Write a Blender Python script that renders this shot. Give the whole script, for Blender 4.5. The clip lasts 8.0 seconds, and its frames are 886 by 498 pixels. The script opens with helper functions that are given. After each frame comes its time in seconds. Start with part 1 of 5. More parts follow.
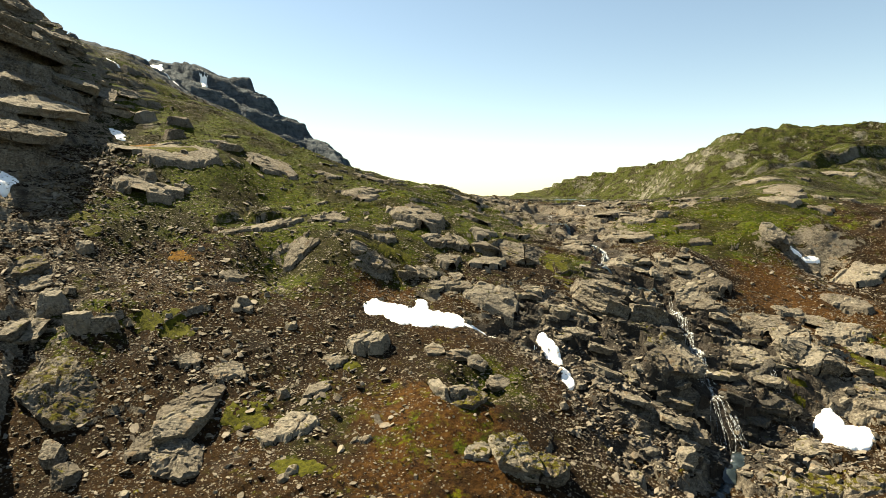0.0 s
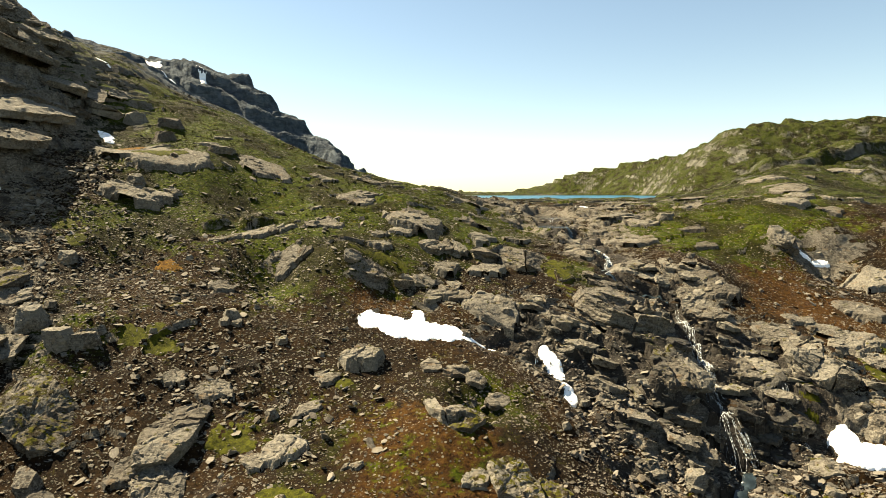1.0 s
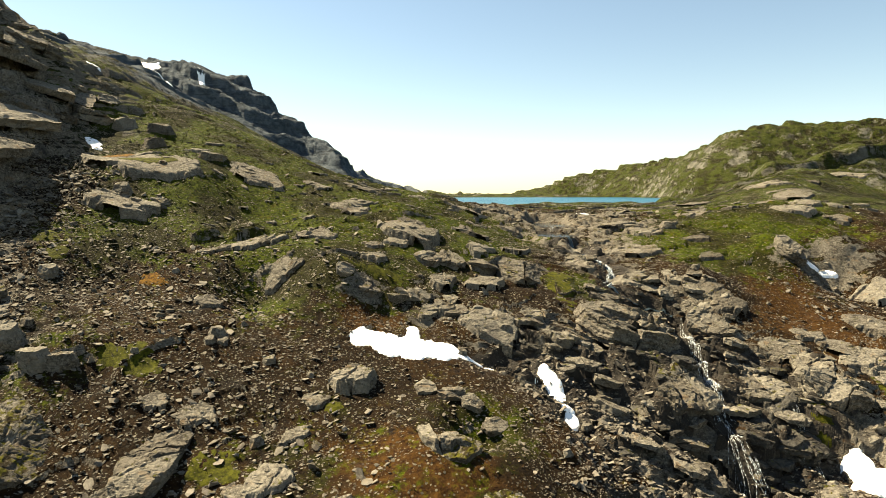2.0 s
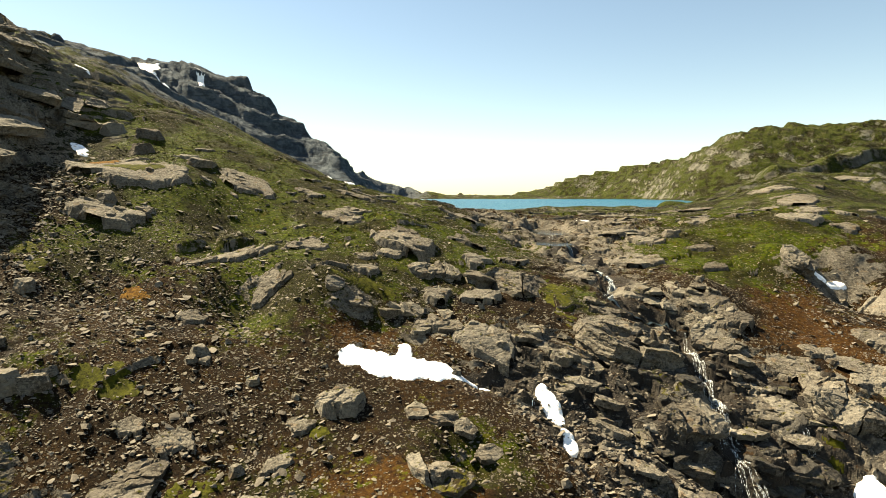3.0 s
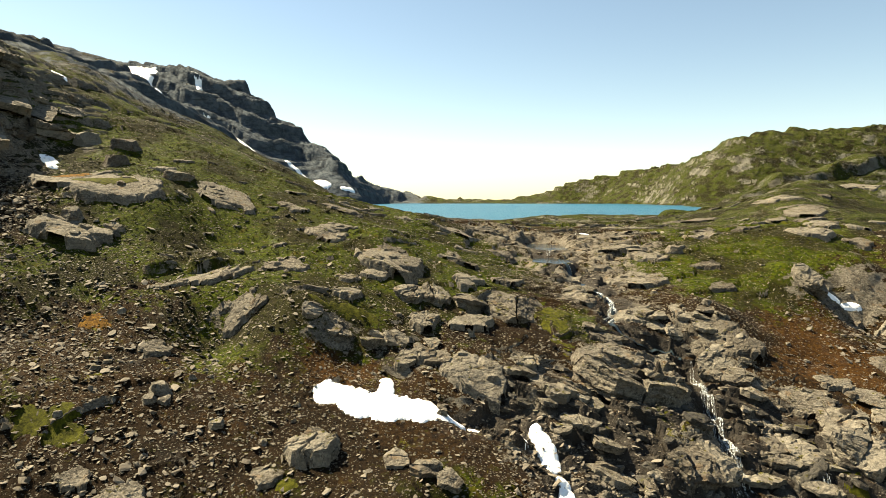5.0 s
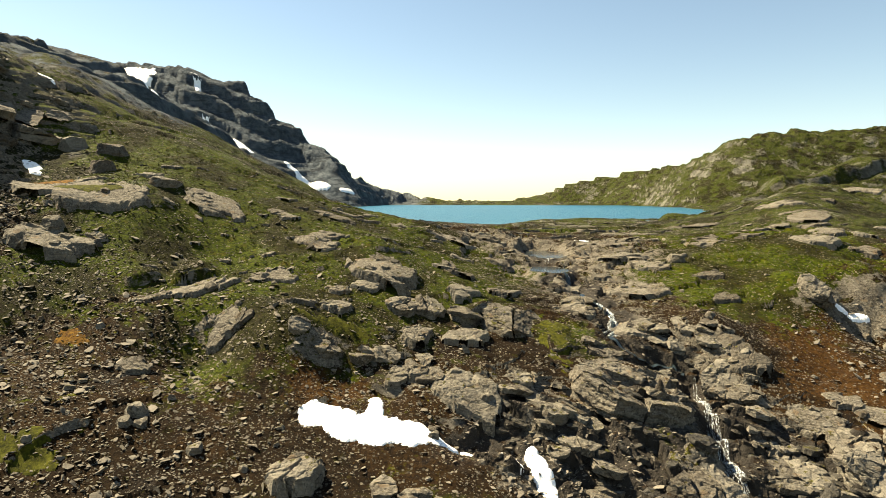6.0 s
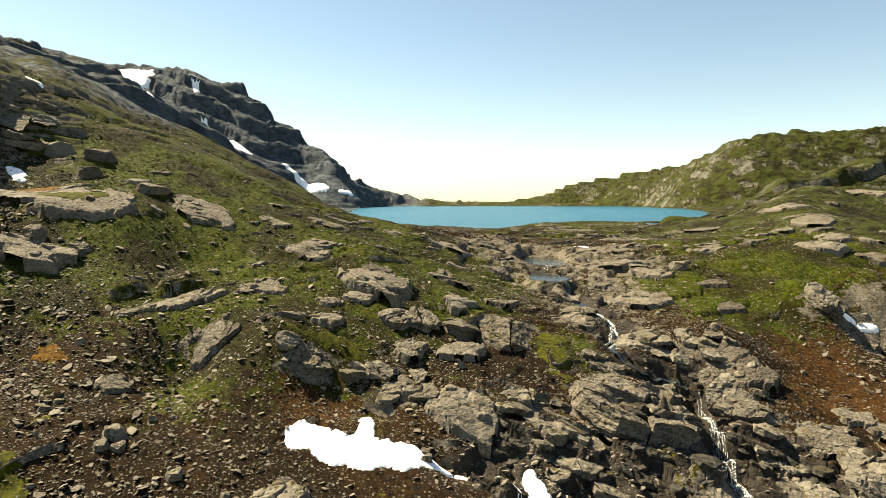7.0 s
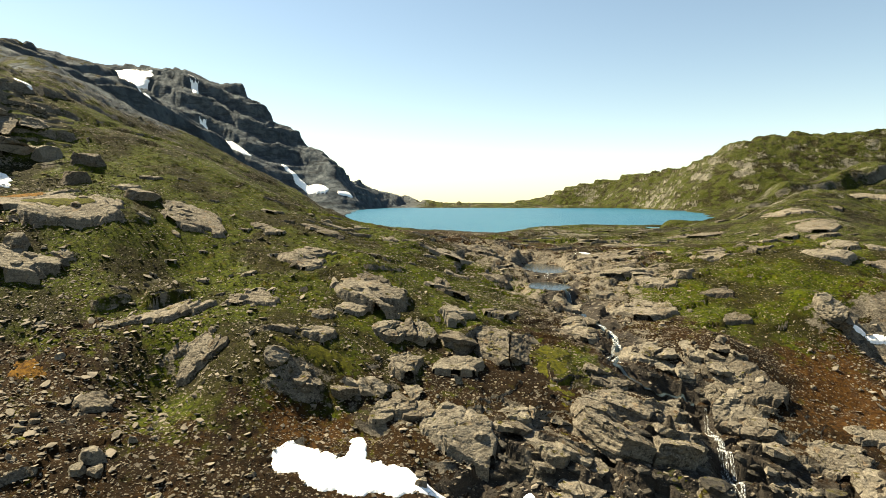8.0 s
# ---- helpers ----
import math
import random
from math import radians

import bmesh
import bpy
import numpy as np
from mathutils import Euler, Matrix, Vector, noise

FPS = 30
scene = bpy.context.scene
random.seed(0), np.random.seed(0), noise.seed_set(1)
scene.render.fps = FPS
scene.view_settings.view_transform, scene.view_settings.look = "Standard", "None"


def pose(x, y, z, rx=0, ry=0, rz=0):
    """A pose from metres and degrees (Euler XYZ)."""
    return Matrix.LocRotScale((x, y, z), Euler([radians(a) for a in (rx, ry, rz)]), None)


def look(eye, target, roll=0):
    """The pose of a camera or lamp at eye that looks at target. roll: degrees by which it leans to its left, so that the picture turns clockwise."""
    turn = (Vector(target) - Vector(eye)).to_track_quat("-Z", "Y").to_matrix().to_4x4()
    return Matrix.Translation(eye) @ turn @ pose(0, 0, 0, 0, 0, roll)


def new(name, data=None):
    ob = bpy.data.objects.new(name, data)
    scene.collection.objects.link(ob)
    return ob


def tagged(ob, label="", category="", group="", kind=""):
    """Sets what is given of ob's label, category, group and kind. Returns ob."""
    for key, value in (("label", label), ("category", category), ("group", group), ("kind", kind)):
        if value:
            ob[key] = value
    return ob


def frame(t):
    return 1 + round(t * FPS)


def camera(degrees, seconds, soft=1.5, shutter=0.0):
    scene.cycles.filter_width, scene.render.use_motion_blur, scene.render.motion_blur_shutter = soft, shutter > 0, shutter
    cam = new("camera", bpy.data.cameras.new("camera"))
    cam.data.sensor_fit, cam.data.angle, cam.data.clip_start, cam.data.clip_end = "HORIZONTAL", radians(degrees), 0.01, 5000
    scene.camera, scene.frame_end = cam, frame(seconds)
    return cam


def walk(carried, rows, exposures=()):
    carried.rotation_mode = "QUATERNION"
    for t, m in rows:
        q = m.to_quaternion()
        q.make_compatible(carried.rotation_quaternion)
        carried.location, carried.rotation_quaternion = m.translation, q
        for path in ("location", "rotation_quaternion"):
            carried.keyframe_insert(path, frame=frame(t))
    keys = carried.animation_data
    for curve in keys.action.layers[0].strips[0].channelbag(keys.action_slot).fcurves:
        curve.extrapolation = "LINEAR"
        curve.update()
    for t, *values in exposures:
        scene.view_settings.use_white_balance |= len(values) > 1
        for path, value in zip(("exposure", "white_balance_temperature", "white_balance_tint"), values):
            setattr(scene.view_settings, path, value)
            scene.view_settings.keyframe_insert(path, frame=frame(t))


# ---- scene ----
cam = camera(72.2, 8.0, soft=0.75)
PATH = [
    (0, (-0.101, 0.706, 30.108), (-0.099, 2.699, 29.94), 0.1),
    (0.5, (0.269, 3.034, 31.076), (0.269, 5.026, 30.896), -0.0),
    (1, (0.644, 5.532, 32.221), (0.642, 7.524, 32.038), -0.1),
    (1.5, (0.924, 7.84, 33.127), (0.923, 9.832, 32.946), -0.1),
    (3, (2.605, 15.099, 35.944), (2.601, 17.091, 35.766), 0.0),
    (3.5, (3.208, 17.371, 36.597), (3.203, 19.363, 36.423), -0.1),
    (4, (3.918, 19.686, 37.421), (3.911, 21.679, 37.248), -0.1),
    (4.5, (4.373, 21.783, 38.043), (4.368, 23.775, 37.873), -0.0),
    (6, (6.114, 28.43, 40.255), (6.108, 30.423, 40.09), 0.1),
    (6.5, (6.587, 30.491, 40.954), (6.581, 32.484, 40.79), 0.1),
    (7, (6.998, 32.566, 41.65), (6.992, 34.56, 41.487), 0.0),
    (7.5, (7.308, 34.561, 42.343), (7.303, 36.554, 42.179), 0.1),
    (8, (7.51, 36.663, 42.884), (7.505, 38.657, 42.724), 0.1),
]
walk(cam, [(t, look(eye, target, roll)) for t, eye, target, roll in PATH], [(0, 2.0, 7650, 2), (8, 1.95, 7650, 2)])

# ---------------------------------------------------------------- sun and sky
SUN_HEIGHT, SUN_WAY = 50.0, -62.0          # degrees above the horizon; degrees left of straight ahead
way = Vector((math.sin(radians(SUN_WAY)) * math.cos(radians(SUN_HEIGHT)), math.cos(radians(SUN_WAY)) * math.cos(radians(SUN_HEIGHT)), math.sin(radians(SUN_HEIGHT))))
world = bpy.data.worlds.new("sky")
scene.world = world
world.use_nodes = True
sky = world.node_tree.nodes.new("ShaderNodeTexSky")
sky.sky_type, sky.sun_disc = "NISHITA", False
sky.sun_elevation, sky.sun_rotation = radians(SUN_HEIGHT), radians(SUN_WAY)
sky.air_density, sky.dust_density, sky.ozone_density, sky.altitude = 1.0, 0.45, 0.1, 900
back = world.node_tree.nodes["Background"]
back.inputs["Strength"].default_value = 0.05
world.node_tree.links.new(sky.outputs["Color"], back.inputs["Color"])
lamp = bpy.data.lights.new("sun", "SUN")
lamp.energy, lamp.angle, lamp.color = 5.0, radians(0.53), (1.0, 0.89, 0.73)
sun = new("sun", lamp)
sun.matrix_world = look((0, 0, 300), Vector((0, 0, 300)) - way)

# ---------------------------------------------------------------- materials
class Nodes:
    """A short way to write node materials."""

    def __init__(self, name):
        self.material = bpy.data.materials.new(name)
        self.material.use_nodes = True
        self.tree = self.material.node_tree
        self.shader = self.tree.nodes["Principled BSDF"]
        self.out = self.tree.nodes["Material Output"]
        self.place = self.node("ShaderNodeNewGeometry").outputs["Position"]

    def node(self, kind):
        return self.tree.nodes.new(kind)

    def link(self, source, target):
        if hasattr(source, "is_output"):
            self.tree.links.new(source, target)
        else:
            target.default_value = source

    def noise(self, scale, detail=3.0, rough=0.55, at=None, stretch=None):
        n = self.node("ShaderNodeTexNoise")
        n.inputs["Scale"].default_value, n.inputs["Detail"].default_value, n.inputs["Roughness"].default_value = scale, detail, rough
        source = self.place if at is None else at
        if stretch:
            m = self.node("ShaderNodeMapping")
            m.inputs["Scale"].default_value = stretch
            self.link(source, m.inputs["Vector"])
            source = m.outputs["Vector"]
        self.link(source, n.inputs["Vector"])
        return n.outputs["Fac"]

    def cells(self, scale, feature="F1", output="Distance", warp=0.0):
        n = self.node("ShaderNodeTexVoronoi")
        n.feature = feature
        n.inputs["Scale"].default_value = scale
        source = self.place
        if warp:
            bend = self.node("ShaderNodeTexNoise")
            bend.inputs["Scale"].default_value, bend.inputs["Detail"].default_value = 0.8, 3.0
            self.link(self.place, bend.inputs["Vector"])
            shift = self.node("ShaderNodeVectorMath")
            shift.operation = "MULTIPLY_ADD"
            self.link(bend.outputs["Color"], shift.inputs[0])
            shift.inputs[1].default_value = (warp * 2, warp * 2, warp * 2)
            self.link(self.place, shift.inputs[2])
            source = shift.outputs[0]
        self.link(source, n.inputs["Vector"])
        return n.outputs[output]

    def band(self, value, low, high, a=0.0, b=1.0):
        n = self.node("ShaderNodeMapRange")
        n.interpolation_type = "SMOOTHSTEP"
        for key, v in (("Value", value), ("From Min", low), ("From Max", high), ("To Min", a), ("To Max", b)):
            self.link(v, n.inputs[key])
        return n.outputs["Result"]

    def sum(self, a, b, how="ADD"):
        n = self.node("ShaderNodeMath")
        n.operation = how
        self.link(a, n.inputs[0]), self.link(b, n.inputs[1])
        return n.outputs[0]

    def mix(self, fac, a, b, blend="MIX"):
        n = self.node("ShaderNodeMix")
        n.data_type, n.blend_type = "RGBA", blend
        self.link(fac, n.inputs[0])
        for v, s in ((a, n.inputs[6]), (b, n.inputs[7])):
            self.link((*v, 1.0) if isinstance(v, tuple) and len(v) == 3 else v, s)
        return n.outputs[2]

    def bump(self, height, distance, strength=1.0, under=None):
        n = self.node("ShaderNodeBump")
        n.inputs["Strength"].default_value, n.inputs["Distance"].default_value = strength, distance
        self.link(height, n.inputs["Height"])
        if under is not None:
            self.link(under, n.inputs["Normal"])
        return n.outputs["Normal"]

    def done(self, color, rough=0.9, normal=None, gloss=0.3):
        self.link((*color, 1.0) if isinstance(color, tuple) else color, self.shader.inputs["Base Color"])
        self.link(rough, self.shader.inputs["Roughness"])
        self.shader.inputs["Specular IOR Level"].default_value = gloss
        if normal is not None:
            self.link(normal, self.shader.inputs["Normal"])
        return self.material


def rock_color(n, random=None, dark=1.0, grown=0.0):
    """Weathered grey gneiss: grain, dark and pale lichen, bedding streaks, dark cracks, moss in its hollows."""
    def tone(r, g, b):
        return (0.74 * r * dark, 0.74 * g * dark, 0.74 * b * dark)
    broad, fine_grain = n.noise(0.35, 5, 0.6), n.noise(2.2, 6, 0.68)
    c = n.mix(n.band(broad, 0.35, 0.62), tone(0.085, 0.071, 0.054), tone(0.165, 0.145, 0.115))
    c = n.mix(n.band(fine_grain, 0.45, 0.66), c, tone(0.25, 0.222, 0.178))
    streak = n.noise(1.0, 5, 0.6, stretch=(0.5, 0.5, 5.0))
    c = n.mix(n.band(streak, 0.55, 0.65, 0.0, 0.6), c, tone(0.030, 0.024, 0.018))
    c = n.mix(n.band(n.noise(1.3, 6, 0.72), 0.56, 0.64, 0.0, 0.75), c, tone(0.0216, 0.018, 0.0145))
    c = n.mix(n.band(n.noise(4.5, 4, 0.6), 0.58, 0.67, 0.0, 0.7), c, tone(0.32, 0.295, 0.24))
    c = n.mix(n.band(n.noise(0.55, 3, 0.5), 0.60, 0.70, 0.0, 0.5), c, tone(0.19, 0.12, 0.06))
    if random is not None:
        c = n.mix(n.band(random, 0.45, 1.0, 0.0, 0.3), c, tone(0.32, 0.29, 0.235))
        c = n.mix(n.band(random, 0.35, 0.0, 0.0, 0.45), c, tone(0.055, 0.045, 0.035))
    crack = n.sum(n.cells(0.27, "DISTANCE_TO_EDGE", warp=1.4), n.sum(fine_grain, 0.05, "MULTIPLY"))
    c = n.mix(n.band(crack, 0.046, 0.030, 0.0, 0.5), c, tone(0.012, 0.010, 0.008))
    up = n.node("ShaderNodeSeparateXYZ")
    n.link(n.tree.nodes["Geometry"].outputs["Normal"], up.inputs[0])
    growth = n.band(n.sum(n.sum(n.noise(0.75, 6, 0.7), n.sum(n.noise(0.22, 3), 0.3, "MULTIPLY")), n.sum(up.outputs["Z"], 0.22, "MULTIPLY")), 0.93 - grown, 0.99 - grown)
    moss = n.mix(n.band(n.noise(1.1, 3), 0.4, 0.6), (0.017, 0.012, 0.004), (0.054, 0.050, 0.005))
    c = n.mix(growth, c, moss)
    return c


def rock_bump(n, big=0.3):
    a = n.bump(n.noise(0.9, 6, 0.65, stretch=(1, 1, 3.2)), big)
    a = n.bump(n.noise(1.4, 5, 0.6, stretch=(0.6, 0.6, 6.0)), 0.15, 0.8, a)
    return n.bump(n.noise(7.0, 4, 0.7), 0.07, 0.9, a)


def make_rock():
    n = Nodes("weathered_rock")
    return n.done(rock_color(n, n.node("ShaderNodeObjectInfo").outputs["Random"]), n.band(n.noise(4, 2), 0.3, 0.7, 0.85, 1.0), rock_bump(n), 0.12)


def make_wet_rock():
    n = Nodes("wet_rock")
    return n.done(rock_color(n, n.node("ShaderNodeObjectInfo").outputs["Random"], 0.30), n.band(n.noise(2, 3), 0.35, 0.65, 0.45, 0.85), rock_bump(n), 0.25)


def make_scree():
    n = Nodes("scree_stone")
    tint = n.tree.nodes["Geometry"].outputs["Random Per Island"]
    return n.done(n.mix(0.6, rock_color(n), n.mix(tint, (0.038, 0.031, 0.025), (0.215, 0.187, 0.152))), 0.88, n.bump(n.noise(5.0, 4, 0.7), 0.06), 0.15)


def make_mossy_rock():
    n = Nodes("mossy_rock")
    return n.done(rock_color(n, n.node("ShaderNodeObjectInfo").outputs["Random"], 1.0, 0.12), 0.95, rock_bump(n), 0.1)


def make_ground():
    n = Nodes("alpine_ground")
    layer = n.node("ShaderNodeAttribute")
    layer.attribute_name = "cover"
    cover_at = n.node("ShaderNodeSeparateColor")
    n.link(layer.outputs["Color"], cover_at.inputs[0])
    bare_at, green_at, rust_at, away = cover_at.outputs[0], cover_at.outputs[1], cover_at.outputs[2], layer.outputs["Alpha"]
    mid, fine = n.noise(0.16, 5, 0.6), n.noise(1.3, 5, 0.65)
    rock = rock_color(n)
    wet_shade_at = n.node("ShaderNodeAttribute")
    wet_shade_at.attribute_name = "wet_or_shaded"
    # wet rock turns dark here, and the hollows get shade by colour
    damp_shade = n.band(n.sum(wet_shade_at.outputs["Fac"], n.sum(n.noise(0.8, 4), 0.5, "MULTIPLY")), 0.35, 0.70)
    rock = n.mix(n.sum(damp_shade, 0.9, "MULTIPLY"), rock, n.mix(fine, (0.007, 0.006, 0.005), (0.035, 0.029, 0.024)))
    # far rock with the blue haze of distance painted into its colour
    far_rock_haze = n.mix(n.band(n.noise(0.07, 6, 0.65), 0.38, 0.62), (0.034, 0.047, 0.062), (0.090, 0.110, 0.126))
    far_rock_haze = n.mix(n.band(n.noise(0.05, 6, 0.7, stretch=(0.6, 0.6, 3.0)), 0.52, 0.60, 0.0, 0.7), far_rock_haze, (0.024, 0.032, 0.040))
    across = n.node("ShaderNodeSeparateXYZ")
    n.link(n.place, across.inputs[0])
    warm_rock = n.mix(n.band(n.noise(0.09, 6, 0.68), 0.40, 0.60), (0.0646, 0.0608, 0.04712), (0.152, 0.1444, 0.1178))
    far_rock_haze = n.mix(n.band(across.outputs["X"], -120, 60), far_rock_haze, warm_rock)
    rock = n.mix(n.sum(away, 0.85, "MULTIPLY"), rock, far_rock_haze)
    # heath, grass and moss
    heath = n.mix(n.band(fine, 0.3, 0.7), (0.0057, 0.002888, 0.001064), (0.0266, 0.01368, 0.00418))
    rust = n.mix(n.band(fine, 0.3, 0.7), (0.01634, 0.006688, 0.0019), (0.05776, 0.0266, 0.0057))
    grass = n.mix(n.band(fine, 0.32, 0.68), (0.0075, 0.0115, 0.0005), (0.046, 0.058, 0.0018))
    grass = n.mix(n.band(n.noise(0.5, 3), 0.55, 0.75, 0.0, 0.8), grass, (0.05168, 0.0418, 0.003192))
    soil = n.mix(n.band(n.sum(n.sum(mid, fine), n.sum(rust_at, 1.2, "MULTIPLY")), 1.35, 1.75), heath, rust)
    soil = n.mix(n.band(n.sum(n.noise(0.21, 6, 0.65), n.sum(fine, 0.3, "MULTIPLY")), 0.78, 0.85), soil, n.mix(n.band(fine, 0.35, 0.65), (0.03192, 0.03192, 0.001915), (0.08284, 0.0798, 0.00383)))
    soil = n.mix(n.band(n.sum(n.sum(n.sum(n.noise(0.33, 5, 0.6), n.sum(n.noise(0.10, 4, 0.6), 0.5, "MULTIPLY")), n.sum(fine, 0.5, "MULTIPLY")), n.sum(green_at, 0.82, "MULTIPLY")), 1.21, 1.43), soil, grass)
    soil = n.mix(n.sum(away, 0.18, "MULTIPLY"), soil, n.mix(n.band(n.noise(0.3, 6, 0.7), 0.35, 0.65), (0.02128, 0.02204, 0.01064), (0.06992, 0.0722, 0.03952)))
    # damp peat in broad patches
    soil = n.mix(n.band(n.sum(n.noise(0.065, 4, 0.6), n.sum(fine, 0.12, "MULTIPLY")), 0.53, 0.64, 0.0, 0.75), soil, n.mix(fine, (0.003, 0.002, 0.0012), (0.014, 0.0085, 0.004)))
    # gravel and pebbles strewn over it
    pebble = n.cells(1.9, "F1", "Color")
    part = n.node("ShaderNodeSeparateColor")
    n.link(pebble, part.inputs[0])
    round_off = n.sum(n.cells(1.9), n.sum(part.outputs[2], 0.22, "MULTIPLY"))
    strewn = n.sum(n.band(round_off, 0.46, 0.40), n.band(n.sum(part.outputs[0], n.sum(mid, bare_at)), 1.12, 1.20), "MULTIPLY")
    stone = n.mix(part.outputs[1], (0.02234, 0.01786, 0.01277), (0.1535, 0.1322, 0.0988))
    # steep faces and bare places show the bedrock
    up = n.node("ShaderNodeSeparateXYZ")
    n.link(n.tree.nodes["Geometry"].outputs["Normal"], up.inputs[0])
    steep = n.band(up.outputs["Z"], 0.80, 0.62)
    patch = n.mix(away, n.noise(0.45, 5, 0.62), n.noise(0.16, 7, 0.72))
    shown = n.band(n.sum(n.sum(patch, n.sum(bare_at, 0.55, "MULTIPLY")), n.sum(steep, n.band(away, 0.0, 1.0, 0.4, 0.16), "MULTIPLY")), 0.80, 0.92)
    c = n.mix(strewn, soil, stone)
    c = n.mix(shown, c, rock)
    crags = n.bump(n.sum(n.noise(0.05, 7, 0.62), away, "MULTIPLY"), 14.0, 1.0)
    turf = n.bump(n.noise(2.4, 5, 0.7), 0.35, 1.0, crags)
    pebbles = n.bump(strewn, 0.15, 1.0, turf)
    return n.done(c, n.band(damp_shade, 0.0, 1.0, 0.95, 0.6), n.bump(n.noise(0.9, 6, 0.65, stretch=(1, 1, 3.2)), 0.2, 0.7, pebbles), 0.08)


def make_snow():
    n = Nodes("old_snow")
    c = n.mix(n.band(n.noise(0.9, 4), 0.5, 0.8), (0.86, 0.87, 0.88), (0.70, 0.69, 0.66))
    return n.done(c, 0.6, n.bump(n.noise(1.6, 4), 0.12), 0.3)


def make_lake():
    n = Nodes("lake_water")
    c = n.mix(n.band(n.noise(0.012, 3, stretch=(1, 4, 1)), 0.35, 0.65), (0.004, 0.06, 0.105), (0.010, 0.085, 0.13))
    waves = n.bump(n.noise(0.5, 4, 0.6, stretch=(1, 2.0, 1)), 0.45, 1.0)
    m = n.done(c, 0.3, waves, 0.4)
    n.shader.inputs["IOR"].default_value = 1.33
    return m


def make_stream():
    n = Nodes("stream_water")
    c = n.mix(n.band(n.noise(0.6, 3), 0.4, 0.7), (0.012, 0.018, 0.020), (0.03, 0.042, 0.048))
    return n.done(c, 0.08, n.bump(n.noise(3.0, 4), 0.06, 0.6), 0.5)


def make_foam():
    n = Nodes("white_water")
    lace = n.band(n.noise(2.6, 4, 0.65, stretch=(2.2, 2.2, 0.7)), 0.45, 0.66, 0.06, 0.8)
    n.link(lace, n.shader.inputs["Alpha"])
    return n.done(n.mix(n.band(n.noise(5.0, 3), 0.35, 0.65), (0.30, 0.34, 0.36), (0.80, 0.83, 0.84)), 0.4, n.bump(n.noise(6, 3), 0.05))


def make_turf(name, low, high):
    n = Nodes(name)
    tint = n.tree.nodes["Geometry"].outputs["Random Per Island"]
    return n.done(n.mix(tint, low, high), 0.9, None, 0.15)


def make_moss(name, low, high):
    n = Nodes(name)
    c = n.mix(n.band(n.noise(1.4, 6, 0.7), 0.36, 0.64), low, high)
    c = n.mix(n.band(n.noise(2.6, 4, 0.6), 0.60, 0.68, 0.0, 0.7), c, (0.02, 0.014, 0.005))
    return n.done(c, 0.95, n.bump(n.noise(3.0, 5, 0.7), 0.2), 0.1)


MOSS = make_moss("green_moss", (0.020, 0.021, 0.002), (0.060, 0.060, 0.005))
RUSTMOSS = make_moss("rust_moss", (0.0429, 0.01872, 0.00312), (0.1326, 0.0663, 0.0078))
ROCK, WETROCK, SCREE, MOSSY, GROUND = make_rock(), make_wet_rock(), make_scree(), make_mossy_rock(), make_ground()
SNOW, LAKEWATER, STREAMWATER, FOAM = make_snow(), make_lake(), make_stream(), make_foam()
GRASS = make_turf("grass_blades", (0.01404, 0.01482, 0.00156), (0.0663, 0.06084, 0.00468))
HEATHER = make_turf("heather", (0.01716, 0.01014, 0.0039), (0.078, 0.0429, 0.01248))

# ---------------------------------------------------------------- lie of the land
LAKE = 27.0        # level of the lake
POOLS = ((32.6, 180.0, 4.4, 5.6, 22.6), (34.4, 202.0, 5.0, 9.5, 24.4))       # the two pools above the falls: place, half widths, level


def ease(v, a, b):
    s = np.clip((v - a) / (b - a), 0, 1)
    return s * s * (3 - 2 * s)


TABLE = np.random.default_rng(7).uniform(-1, 1, (512, 512)).astype(np.float32)


def lattice(ix, iy, seed):
    """A fixed random number, -1 to 1, for each whole place."""
    return TABLE[(ix + seed * 37) & 511, (iy + seed * 91) & 511]


def grain(x, y, seed=0):
    """Smooth noise, -1 to 1, one cell a metre."""
    ix, iy = np.floor(x).astype(np.int32), np.floor(y).astype(np.int32)
    fx, fy = (x - ix).astype(np.float32), (y - iy).astype(np.float32)
    fx, fy = fx * fx * fx * (fx * (6 * fx - 15) + 10), fy * fy * fy * (fy * (6 * fy - 15) + 10)
    a, b = lattice(ix, iy, seed), lattice(ix + 1, iy, seed)
    c, d = lattice(ix, iy + 1, seed), lattice(ix + 1, iy + 1, seed)
    return (a + (b - a) * fx) * (1 - fy) + (c + (d - c) * fx) * fy


def fbm(x, y, size, octaves=4, seed=0, gain=0.5):
    x, y = np.asarray(x, float), np.asarray(y, float)
    total, amp, norm, s = 0, 1.0, 0, size
    for k in range(octaves):
        u, v = (x * 0.83 + y * 0.56) / s + 17.3 * k, (y * 0.83 - x * 0.56) / s + 9.1 * k
        total, norm = total + amp * grain(u, v, seed + 31 * k), norm + amp
        amp, s = amp * gain, s / 2.03
    return total / norm


# the valley's length profile: distance, height
PROFILE = ((-400, -60), (-60, -38), (20, -22), (60, -11), (85, -4), (105, 5), (125, 14), (150, 22.5), (180, 25.5), (230, 28.5),
           (300, 28.6), (430, 28.4), (500, 20), (700, 14), (1200, 18), (1330, 29), (1500, 34), (2500, 28), (6000, 20))
